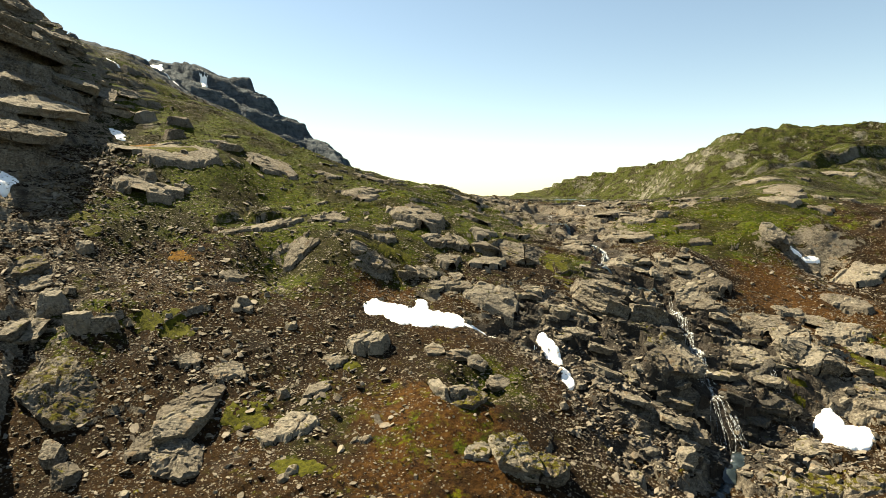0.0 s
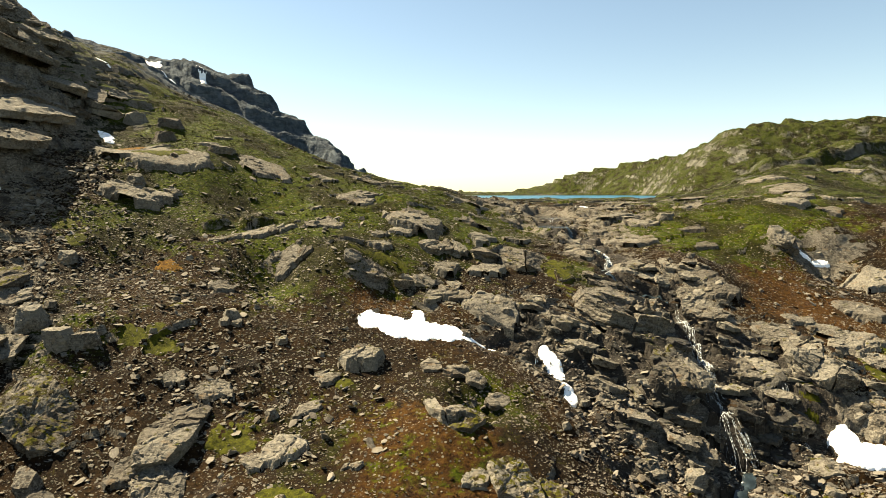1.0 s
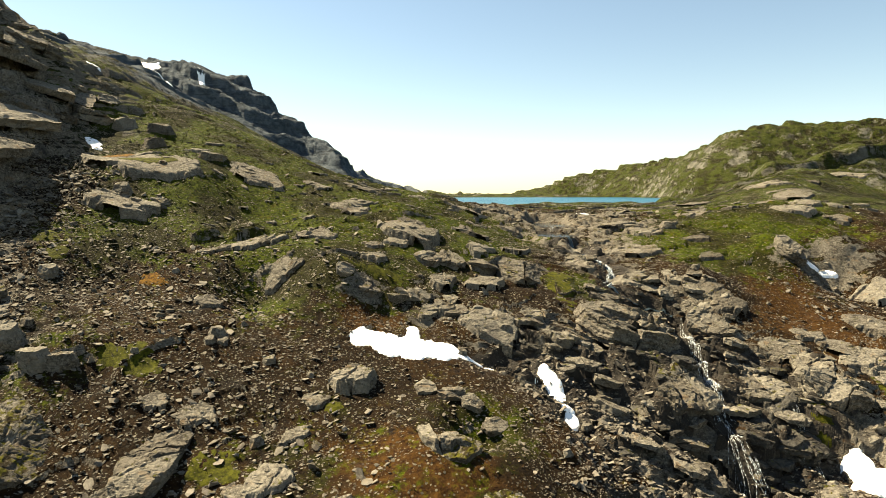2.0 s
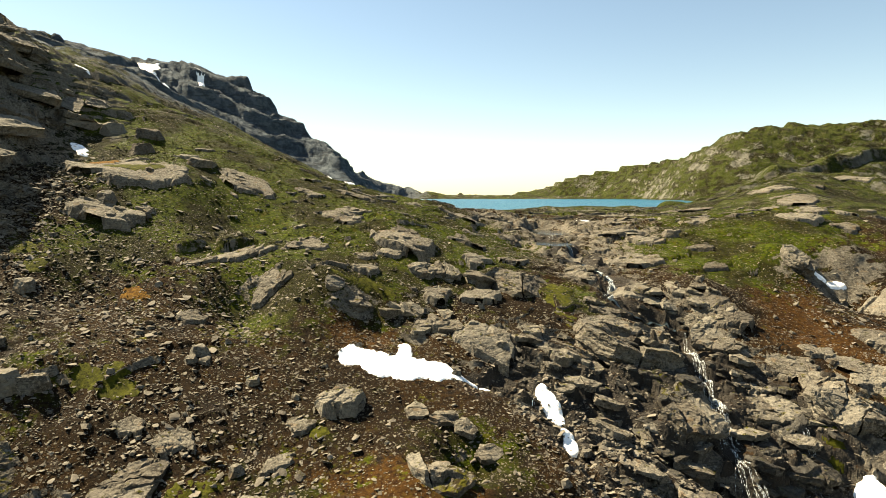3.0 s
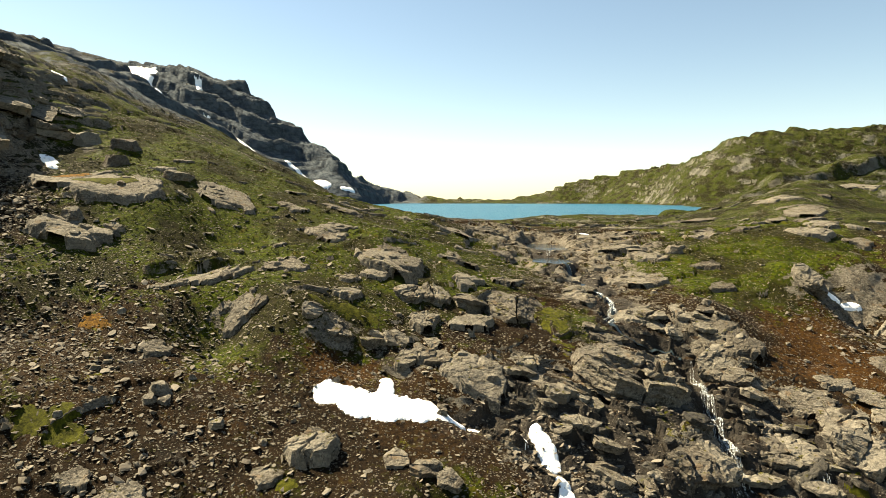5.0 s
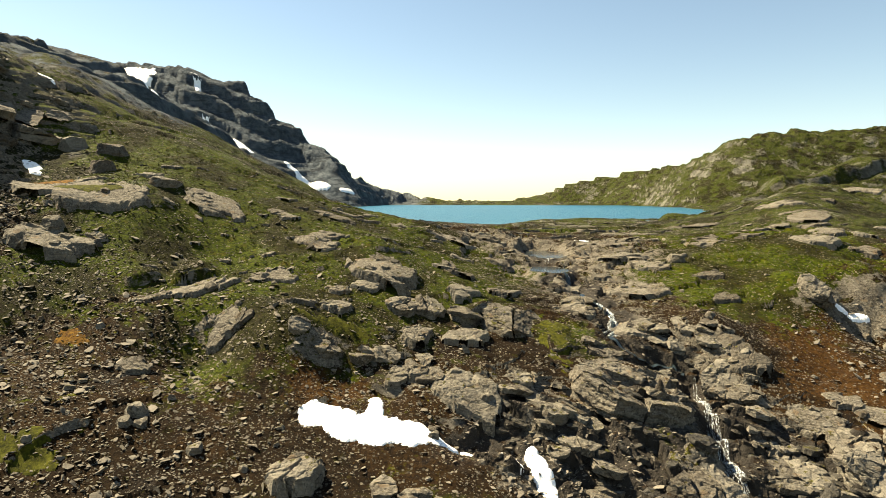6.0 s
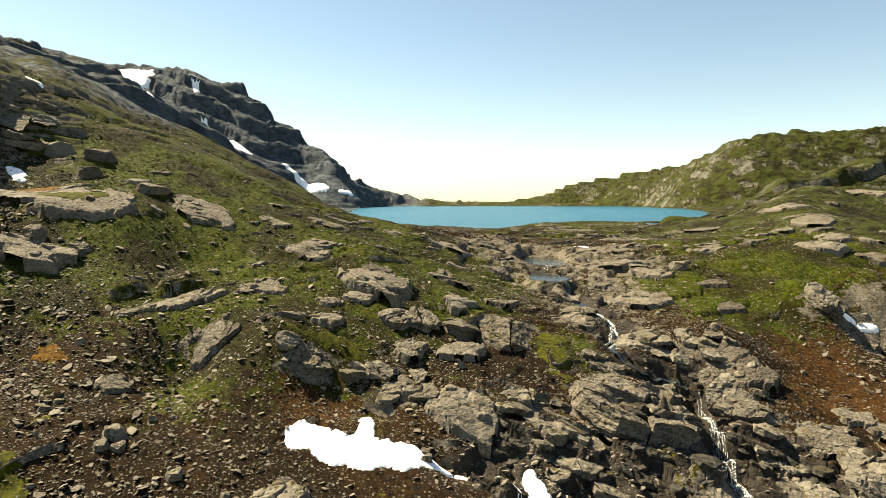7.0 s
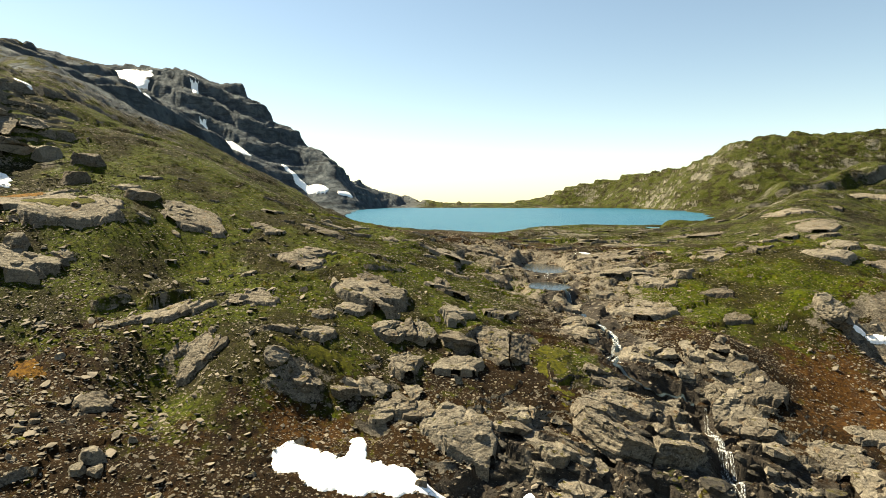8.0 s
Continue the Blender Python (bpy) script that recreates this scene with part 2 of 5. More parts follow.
# crests of the ridges
LEFT = ((-112, 228, 74), (-150, 280, 92), (-190, 330, 109), (-240, 366, 120), (-420, 390, 150))
SPUR = ((-320, 260, 166), (-264, 385, 154), (-246, 427, 150), (-234, 447, 146), (-226, 467, 139), (-217, 482, 128), (-195, 517, 109), (-168, 550, 84))
PEAK = ((-1080, 1180, 305), (-720, 1200, 303), (-529, 1180, 291), (-463, 1180, 288), (-373, 1180, 252), (-301, 1180, 192), (-241, 1156, 150),
        (-187, 1120, 123), (-156, 1180, 87), (-138, 1300, 68), (-99, 1420, 54), (40, 1480, 38))
RIGHT = ((150, 285, 40), (225, 396, 50), (310, 450, 66), (520, 560, 112), (900, 600, 150))
FELL = ((170, 1560, 40), (250, 1540, 52), (306, 1490, 77), (427, 1437, 101), (499, 1290, 108), (514, 1190, 130), (529, 1090, 152),
        (657, 1090, 160), (782, 1090, 164), (1800, 900, 220))
# the lake's shores: the near one as (x, y), the right and the left one as (y, x)
SHORE = ((-60, 460), (-20, 376), (-5, 335), (31, 305), (62, 379), (97, 402), (155, 421), (194, 471))
RIGHT_SHORE = ((471, 194), (504, 217), (720, 300), (958, 373), (1212, 386), (1290, 330))
LEFT_SHORE = ((330, -15), (420, -60), (700, -100), (900, -118), (1100, -132), (1300, -100))
# hills and hollows (x, y, reach, height), broad ones and small ones
HILLS = [
    (-150, 152, 55, 28.1), (82, 120, 36, -9.6), (-22, 192, 24, 10.5), (-94, 184, 16, -11.0), (-150, 200, 16, 29.3),
    (-102, 224, 16, -9.1), (-6, 80, 16, 4.4), (-86, 136, 16, -1.6), (114, 200, 16, 4.9), (26, 176, 16, -4.1),
    (42, 88, 16, -5.9), (106, 152, 16, -6.7), (-54, 168, 16, 3.7), (-142, 152, 16, 14.1), (-54, 104, 16, 3.0),
    (-38, 256, 24, 4.3), (-54, 64, 16, -4.3), (34, 144, 16, -1.7), (-14, 144, 16, 1.4), (146, 136, 24, -5.9),
    (90, 184, 16, 2.9), (-134, 112, 24, 6.3), (-90, 300, 20, 4.6),
    (-64, 302, 15, 4.0), (-42, 298, 13, 5.0), (-15, 190, 8, -3.0),
]
ROLLS = [
    (-42, 152, 7, -2.8), (86, 164, 5, 5.4), (98, 160, 5, -5.0), (-86, 164, 7, -3.1), (106, 172, 5, 4.1),
    (-58, 160, 5, 1.8), (18, 112, 5, -1.9), (-18, 124, 5, 3.3), (114, 180, 5, -3.9), (-102, 164, 5, 4.2),
    (6, 88, 7, 3.1), (-14, 88, 10, -1.9), (42, 116, 7, 1.8), (2, 132, 10, -1.5), (66, 100, 5, -3.5),
    (-54, 120, 7, -1.9), (50, 136, 5, -4.7), (58, 144, 5, 3.9), (70, 112, 5, 3.8), (-10, 160, 5, 2.5),
    (-82, 184, 5, 2.2), (-54, 100, 5, 1.4), (-34, 120, 5, -1.9), (62, 120, 5, -1.9), (-12, 122, 4.5, -2.2), (-10, 132, 5, 1.6),
    (-20, 129, 4, 2.6), (-35, 126, 4, -3.5), (-29, 135.5, 4, 1.8), (5.8, 91.6, 3, -5.0), (24.7, 95.8, 5, 2.0), (36.8, 93.8, 4, 1.8),
    (-50.6, 99, 2.5, -2.5), (-63, 120, 4, -2.2), (76.5, 137.5, 5, -1.6), (18.4, 110.3, 3, 1.8),
]


def valley(y):
    k = np.array(PROFILE, float)
    return sum(np.interp(y + o, k[:, 0], k[:, 1]) for o in (-9, -4.5, 0, 4.5, 9)) / 5


def crest(x, y, line, slope, width):
    best = np.full(np.shape(x), -1e3)
    for (ax, ay, az), (bx, by, bz) in zip(line, line[1:]):
        dx, dy = bx - ax, by - ay
        t = np.clip(((x - ax) * dx + (y - ay) * dy) / (dx * dx + dy * dy), 0, 1)
        d = np.hypot(x - ax - t * dx, y - ay - t * dy)
        best = np.maximum(best, az + t * (bz - az) - slope * (np.sqrt(d * d + width * width) - width))
    return best


def either(a, b, r):
    return np.maximum(a, b) + r * np.log1p(np.exp(-np.abs(a - b) / r))


def along(x, y, line):
    """Distance from a polyline of (x, y), and how far along it, 0 to 1."""
    best, where, n = np.full(np.shape(x), 1e9), np.zeros(np.shape(x)), len(line) - 1
    for k, ((ax, ay), (bx, by)) in enumerate(zip(line, line[1:])):
        dx, dy = bx - ax, by - ay
        t = np.clip(((x - ax) * dx + (y - ay) * dy) / (dx * dx + dy * dy), 0, 1)
        d = np.hypot(x - ax - t * dx, y - ay - t * dy)
        where = np.where(d < best, (k + t) / n, where)
        best = np.minimum(best, d)
    return best, where


def lake_in(x, y):
    """How far inside the lake's shore a place lies; minus: how far outside."""
    a, b, c = (np.array(k, float) for k in (SHORE, RIGHT_SHORE, LEFT_SHORE))
    d = np.minimum(y - np.interp(x, a[:, 0], a[:, 1]), x - np.interp(y, c[:, 0], c[:, 1]))
    return np.minimum(np.minimum(d, np.interp(y, b[:, 0], b[:, 1]) - x), 1290 - y)


def blobs(x, y, rows):
    z = np.zeros(np.shape(x))
    for cx, cy, r, h in rows:
        z = z + h * np.exp(-((x - cx) ** 2 + (y - cy) ** 2) / (2 * r * r))
    return z


def lie(x, y):
    """Height of the land without its small relief."""
    x, y = np.asarray(x, float), np.asarray(y, float)
    z = valley(y)
    for line, slope, width, r in ((LEFT, 0.62, 10, 3), (SPUR, 1.25, 5, 3), (PEAK, 1.05, 8, 3), (RIGHT, 0.42, 12, 2.5), (FELL, 0.85, 25, 3)):
        z = either(z, crest(x, y, line, slope, width), r)
    z = z + blobs(x, y, HILLS) + blobs(x, y, ROLLS)
    s = lake_in(x, y) + 5 * fbm(x, y, 30, 3, 5)
    low, high = LAKE - 0.2 * np.clip(s, 0, 30), LAKE + 0.2 + np.clip(-s * 0.05, 0, 1.5)
    bank = np.where(y > 400, LAKE + 0.3 + 1.3 * np.clip(-s, 0, None), 1e4)
    return np.where(s > 0, np.minimum(z, low), np.where((s > -60) & (y > 250), np.minimum(np.maximum(z, high), np.maximum(bank, high)), np.minimum(z, bank)))


# the stream: from the pool down the falls
STREAM = ((30, 240), (32, 205), (33, 190), (34, 178), (36, 171), (38.5, 157), (40.5, 151), (37.5, 142), (41, 139), (48, 140.5), (51, 138),
          (47.5, 116), (47, 110), (46.5, 104), (47.5, 99), (46, 93), (38, 84), (34, 70), (30, 40), (20, -60))
GULLY = ((7, 112), (12, 112.5), (17, 111), (20.5, 104), (22, 99), (26, 90), (32, 78))


# banks with an undercut face: the line of the lip, height, how far the high side runs back
BANKS = ((((-50, 134), (-46, 138.5), (-41, 144), (-37, 147)), 1.8, 9), (((-6, 146.5), (-2, 148), (2.5, 151)), 2.2, 7), (((9, 138), (12, 141), (17, 147)), 2.0, 6), (((27, 121.5), (33, 120), (39, 121.5), (43, 124)), 3.0, 9),
         (((33, 103), (38, 102), (44, 101.5), (47, 103)), 3.2, 7), (((50, 101), (54, 102), (59, 102.5)), 2.6, 6), (((60, 122), (65, 119), (70, 116)), 2.0, 6))


def wet_or_shaded(x, y):
    """How wet the rock is round the falls and in the gully, 0 to 1; also shade painted into the hollows."""
    d, t = along(x, y, STREAM)
    e, t = along(x, y, GULLY)
    m = 1.1 * np.exp(-(d / 5.0) ** 2) * ease(y, 88, 96) * ease(y, 240, 160) + 0.8 * np.exp(-(e / 5) ** 2)
    m = m + blobs(x, y, ((42, 100, 7, 0.9), (54, 98, 6, 0.8), (35, 119, 5, 0.8), (15, 118, 5, 0.7), (30, 111, 5, 0.7), (62, 121, 5, 0.7), (57, 106, 7, 0.7), (60, 114, 5, 0.5), (-2, 121, 4, 0.5), (66, 109, 3, 0.5)))
    return np.clip(m + 0.7 * fbm(x, y, 5, 4, 171) - 0.1, 0, 1)


def bare(x, y):
    """Where bedrock and scree lie bare, 0 to 1."""
    m = blobs(x, y, ((36, 100, 13, 1.1), (56, 110, 11, 1.0), (48, 128, 12, 0.9), (20, 112, 8, 0.9), (40, 150, 7, 0.7), (34, 195, 17, 1.1),
                     (52, 198, 17, 0.8), (24, 215, 16, 0.8), (38, 165, 10, 0.7), (5, 124, 8, 0.6), (66, 104, 8, 0.5), (90, 128, 12, 0.4), (92, 160, 6, 0.7), (-76, 118, 12, 0.75),
                     (-62, 92, 10, 0.5), (-100, 160, 14, 0.9), (-96, 130, 12, 0.6), (8, 140, 7, 0.4), (110, 165, 14, 0.5), (-10, 123, 5, 0.2), (-2, 128, 5, 0.35)))
    return np.clip(m + 0.35 * fbm(x, y, 11, 3, 3), 0, 1)


def slabs(x, y, size, long, turn, seed):
    """Jointed bedrock: blocks of their own height and tilt. Returns height, about -1 to 1, and the nearness of a joint, 0 to 1."""
    a, b = math.cos(radians(turn)), math.sin(radians(turn))
    u, v = (x * a + y * b) / (size * long), (y * a - x * b) / size
    iu, iv = np.floor(u).astype(np.int32), np.floor(v).astype(np.int32)
    u, v = (u - iu).astype(np.float32), (v - iv).astype(np.float32)
    first, second, high = np.full(u.shape, 9.0, np.float32), np.full(u.shape, 9.0, np.float32), np.zeros(u.shape, np.float32)
    for ou in (-1, 0, 1):
        for ov in (-1, 0, 1):
            cu, cv = iu + ou, iv + ov
            du = u - ou - 0.5 - 0.45 * lattice(cu, cv, seed)
            dv = v - ov - 0.5 - 0.45 * lattice(cu, cv, seed + 1)
            d = np.hypot(du, dv)
            h = lattice(cu, cv, seed + 2) + 0.9 * du * lattice(cu, cv, seed + 3) + 0.9 * dv * lattice(cu, cv, seed + 4)
            nearer = d < first
            second = np.where(nearer, first, np.minimum(second, d))
            high = np.where(nearer, h, high)
            first = np.where(nearer, d, first)
    return high, np.exp(-((second - first) / 0.08) ** 2)


def steps(u, rise, sharp):
    k = np.floor(u / rise)
    f = u / rise - k
    return rise * (k + ease(f, 0.5 - sharp, 0.5 + sharp)) - u


def pool_out(x, y, pools=POOLS):
    return np.min([np.sqrt(((x - cx) / rx) ** 2 + ((y - cy) / ry) ** 2) for cx, cy, rx, ry, level in pools], 0) + 0.25 * fbm(x, y, 4, 2, 41)


def far_relief(x, y, z, dist):
    """The ground's height with the broken rock of the far hills, the lake's shoulders and the right fell."""
    # broken rock of the far hills: the mountain is the roughest
    off = ease(lake_in(x, y), 10, -25)
    wild = ease(dist, 230, 400) * off
    alp = off * (0.42 + 0.58 * ease(x, 60, -120)) * ease(dist, 330, 450) * (0.2 + 0.5 * ease(z, 45, 170))
    u = z + 0.12 * x + 26 * fbm(x, y, 150, 4, 31)
    z = z + wild * (2.0 * fbm(x, y, 40, 3, 32) + 1.8 * fbm(x, y, 17, 3, 34) + 0.5 * steps(u, 17, 0.2) * (0.4 + 0.6 * ease(fbm(x, y, 200, 2, 33), -0.3, 0.3)))
    rib = 1 - np.abs(fbm(x, y, 70, 4, 35, 0.6)) * 2.2
    h, joint = slabs(x + 12 * fbm(x, y, 60, 2, 37), y + 12 * fbm(x, y, 60, 2, 38), 34, 1.5, 35, 81)
    h2, joint2 = slabs(x + 6 * fbm(x, y, 20, 2, 39), y, 13, 1.6, 20, 87)
    u = z + 0.40 * x + 22 * fbm(x, y, 120, 4, 131)
    beds = 1.5 * steps(u, 34, 0.13) * ease(fbm(x, y, 130, 2, 132), -0.5, 0.0) + 1.1 * steps(u + 5 * fbm(x, y, 40, 3, 133), 11, 0.16)
    z = z + alp * (2.0 * (rib - 0.5) + 1.2 * h - 1.2 * joint + 1.0 * h2 - 0.9 * joint2 + 0.65 * beds + 1.4 * fbm(x, y, 14, 3, 134) - 6.0)
    # rounded rock bands on the shoulders by the lake
    h, joint = slabs(x + 4 * fbm(x, y, 20, 2, 46), y + 4 * fbm(x, y, 20, 2, 47), 8, 2.6, 12, 101)
    z = z + off * ease(dist, 150, 210) * ease(dist, 620, 420) * (0.9 * h - 0.5 * joint) * (0.5 + 0.5 * ease(fbm(x, y, 40, 2, 48), -0.3, 0.2))
    # rock bands of the right fell
    fell = off * ease(x, 120, 220) * ease(dist, 450, 600) * ease(dist, 2200, 1700)
    h, joint = slabs(x + 8 * fbm(x, y, 40, 2, 121), y + 8 * fbm(x, y, 40, 2, 122), 24, 2.2, 20, 123)
    u = z + 0.10 * x + 7 * fbm(x, y, 110, 3, 124)
    h2, joint2 = slabs(x + 5 * fbm(x, y, 22, 2, 126), y, 11, 2.0, 32, 127)
    z = z + fell * (1.0 * h - 1.0 * joint + 0.8 * h2 - 0.6 * joint2 + 1.2 * fbm(x, y, 15, 3, 129) + 0.6 * steps(u, 12, 0.1) * ease(fbm(x, y, 90, 2, 125), -0.35, 0.1) + 2 * fbm(x, y, 70, 3, 128))
    # a dark cliff across the right shoulder
    side = ((y - 372) * 0.93 - (x - 170) * 0.37) + 9 * fbm(x, y, 40, 3, 49)
    z = z + 6.5 * (ease(side, -2.5, 2.5) - ease(side, 0, 70)) * ease(x, 150, 200) * ease(x, 470, 380) * ease(np.abs(side), 90, 60)
    return z


def ground_z(x, y):
    """Height of the ground with ledges, hummocks, the gully and the stream's bed."""
    x, y = np.asarray(x, float), np.asarray(y, float)
    if x.ndim == 0:
        return ground_z(x[None], y[None])[0]
    z, r = lie(x, y), bare(x, y)
    dist = np.hypot(x, y - 20)
    tame = ease(lake_in(x, y) + 5, 8, -8)
    z = z + tame * (0.45 * fbm(x, y, 7, 3, 11) + 0.15 * fbm(x, y, 2.2, 2, 12))
    # jointed bedrock, its slabs dipping to the left
    near_by = np.clip(1.4 - dist / 320, 0, 1)
    wx, wy = x + 1.6 * fbm(x, y, 6, 2, 24), y + 1.6 * fbm(x, y, 6, 2, 25)
    cut = np.clip(0.10 + r + 0.75 * fbm(x, y, 24, 2, 22), 0, 1) * near_by
    h, joint = slabs(wx, wy, 4.2, 1.7, 24, 61)
    z = z + tame * cut * (1.0 * h - 0.15 * joint)
    h, joint = slabs(wx, wy, 1.7, 1.5, 38, 71)
    z = z + tame * (0.10 + 0.9 * r) * near_by * (0.18 * h - 0.06 * joint)
    u = z + 0.22 * x + 1.0 * fbm(x, y, 9, 3, 23)
    z = z + tame * 0.75 * cut * ease(fbm(x, y, 14, 2, 26), -0.05, 0.25) * steps(u, 1.5, 0.2)
    far = (dist > 150) | (x > 150)
    if np.any(far):
        z = z.copy()
        z[far] = far_relief(x[far], y[far], z[far], dist[far])
    # shaded cliffs on the left, one above the other, their high side away from the valley
    cliffs = [(((-57, 74), (-62, 88), (-68, 102), (-77, 116)), 4.5, 30, 55)]
    for k in range(2):
        cliffs.append((((-87 - 12 * k, 132), (-90 - 12 * k, 144), (-93 - 12 * k, 160), (-99 - 12 * k, 182), (-109 - 12 * k, 206)), 4.2 - 0.6 * k, 44, 151 + k))
    for line, high, reach, seed in cliffs:
        (ax, ay), (bx, by) = line[0], line[-1]
        d, t = along(x, y, line)
        side = d * np.sign((bx - ax) * (y - ay) - (by - ay) * (x - ax)) + 4 * fbm(x, y, 22, 2, seed)
        tall = high * (0.55 + 0.9 * ease(fbm(x, y, 16, 2, seed + 20), -0.4, 0.4))
        z = z + tall * (ease(side, -0.3, 2.5) - ease(side, 1.5, reach)) * ease(t, 0.0, 0.12) * ease(t, 1.0, 0.85)
    # the rocky shoulder on the left: ledges one above the other
    crag = ease(x, -80, -100) * ease(y, 100, 125) * (0.35 * ease(dist, 700, 420) + 0.65 * ease(y, 250, 200))
    h, joint = slabs(x + 3 * fbm(x, y, 18, 2, 43), y + 3 * fbm(x, y, 18, 2, 44), 11, 1.7, 15, 93)
    u = z + 0.16 * x - 0.08 * y + 3.0 * fbm(x, y, 40, 2, 50) + 1.2 * h
    z = z + crag * (0.9 * h - 0.5 * joint + near_by * (0.7 * steps(u, 5.2, 0.12) * ease(fbm(x, y, 20, 2, 58), -0.45, 0.0) + 0.5 * steps(u + 0.8 * fbm(x, y, 12, 2, 57), 1.7, 0.15)))
    # undercut banks across the slope: the high side uphill, a dark face towards the valley
    for line, high, reach in BANKS:
        (ax, ay), (bx, by) = line[0], line[-1]
        d, t = along(x, y, line)
        side = d * np.sign((bx - ax) * (y - ay) - (by - ay) * (x - ax)) + 0.9 * fbm(x, y, 4, 3, 161)
        z = z + high * (ease(side, -0.25, 0.45) - ease(side, 0.5, reach) - 0.5 * ease(side, -3.0, -0.3) * ease(side, 0.3, -0.2)) * ease(t, 0.0, 0.15) * ease(t, 1.0, 0.8) * ease(d, reach * 1.2, reach) * ease(fbm(x, y, 4.5, 2, 163), -0.45, 0.25)
    # the broken rock face of the falls, its beds dipping to the right
    face = np.clip(blobs(x, y, ((48, 116, 15, 1.3), (38, 99, 10, 1.0), (22, 111, 7, 0.9), (50, 133, 10, 1.0), (62, 104, 8, 0.8), (14, 122, 6, 0.7))), 0, 1)
    at = face > 0.06
    if np.any(at):
        fx, fy, fz = x[at], y[at], z[at]
        u = fz + 0.30 * fx + 0.10 * fy + 1.1 * fbm(fx, fy, 9, 3, 27)
        f = 0.75 * steps(u, 2.4, 0.22) * ease(fbm(fx, fy, 10, 2, 30), -0.5, 0.0) - 1.0 * ease(fbm(fx, fy, 6, 3, 36), 0.12, 0.4)
        h, joint = slabs(fx + 0.5 * fbm(fx, fy, 2, 2, 28), fy, 1.6, 2.3, -18, 111)
        f = f + 0.07 * h - 0.05 * joint
        u = fz + f + 0.34 * fx + 0.5 * fbm(fx, fy, 4, 2, 42)
        f = f + 0.3 * steps(u, 0.8, 0.28)
        h, joint = slabs(fx, fy, 0.6, 2.2, -14, 117)
        z = z.copy()
        z[at] = fz + face[at] * (f + 0.02 * h - 0.03 * joint)
    # black hollows under the ledges
    for cx, cy, rx, ry, deep in ((42, 101.0, 8, 2.4, 4.6), (52, 97.5, 5.5, 2.0, 4.2), (36, 120.5, 7, 1.9, 3.8), (29, 108, 4, 1.8, 3.0), (57, 106, 5, 1.7, 3.4), (62, 115, 5, 1.7, 3.0), (46, 111, 4, 1.5, 2.6), (53, 120, 5, 1.5, 2.8), (12, 117, 4, 1.5, 2.0), (-3, 119.5, 3, 1.3, 1.8)):
        z = z - deep * np.exp(-((x - cx) / rx) ** 2 - ((y - cy + 0.25 * (x - cx)) / ry) ** 2)
    # water courses
    d, t = along(x, y, STREAM)
    z = z - 1.1 * np.exp(-(d / 2.2) ** 2) * ease(y, 235, 200)
    d, t = along(x, y, GULLY)
    z = z - 1.6 * np.exp(-(d / 2.5) ** 2)
    for pool_at in POOLS[::-1]:
        e = pool_out(x, y, (pool_at,))
        z = np.where(e < 1.7, z + (pool_at[4] + 0.3 * e - 0.45 - z) * ease(e, 1.7, 1.2), z)
    return z


def slope_at(x, y, e=1.0):
    return (ground_z(x + e, y) - ground_z(x - e, y)) / (2 * e), (ground_z(x, y + e) - ground_z(x, y - e)) / (2 * e)

# ---------------------------------------------------------------- ground, lake, pool
def mesh_of(name, verts, faces, material, smooth=False):
    me = bpy.data.meshes.new(name)
    verts, faces = np.asarray(verts, np.float32), np.asarray(faces, np.int32)
    n, k = faces.shape
    me.vertices.add(len(verts)), me.loops.add(n * k), me.polygons.add(n)
    me.vertices.foreach_set("co", verts.ravel())
    me.loops.foreach_set("vertex_index", faces.ravel())
    me.polygons.foreach_set("loop_start", np.arange(0, n * k, k, dtype=np.int32))
    me.polygons.foreach_set("loop_total", np.full(n, k, np.int32))
    me.polygons.foreach_set("use_smooth", np.full(n, smooth))
    me.update(calc_edges=True)
    me.validate()
    me.materials.append(material)
    return me


def graded(low, a, b, high, step, grow):
    """Marks from low to high, evenly spaced between a and b and ever wider outside."""
    marks = list(np.arange(a, b, step))
    s, v = step, marks[-1]
    while v < high:
        s *= grow if v < 1150 else 1.06
        v += s
        marks.append(v)
    s, v, below = step, a, []
    while v > low:
        s *= grow if v > -620 else 1.06
        v -= s
        below.append(v)
    return np.array(below[::-1] + marks)


def sheet(xs, ys):
    n, m = len(xs), len(ys)
    i = np.arange(n * m).reshape(m, n)
    return np.stack([i[:-1, :-1], i[:-1, 1:], i[1:, 1:], i[1:, :-1]], -1).reshape(-1, 4)


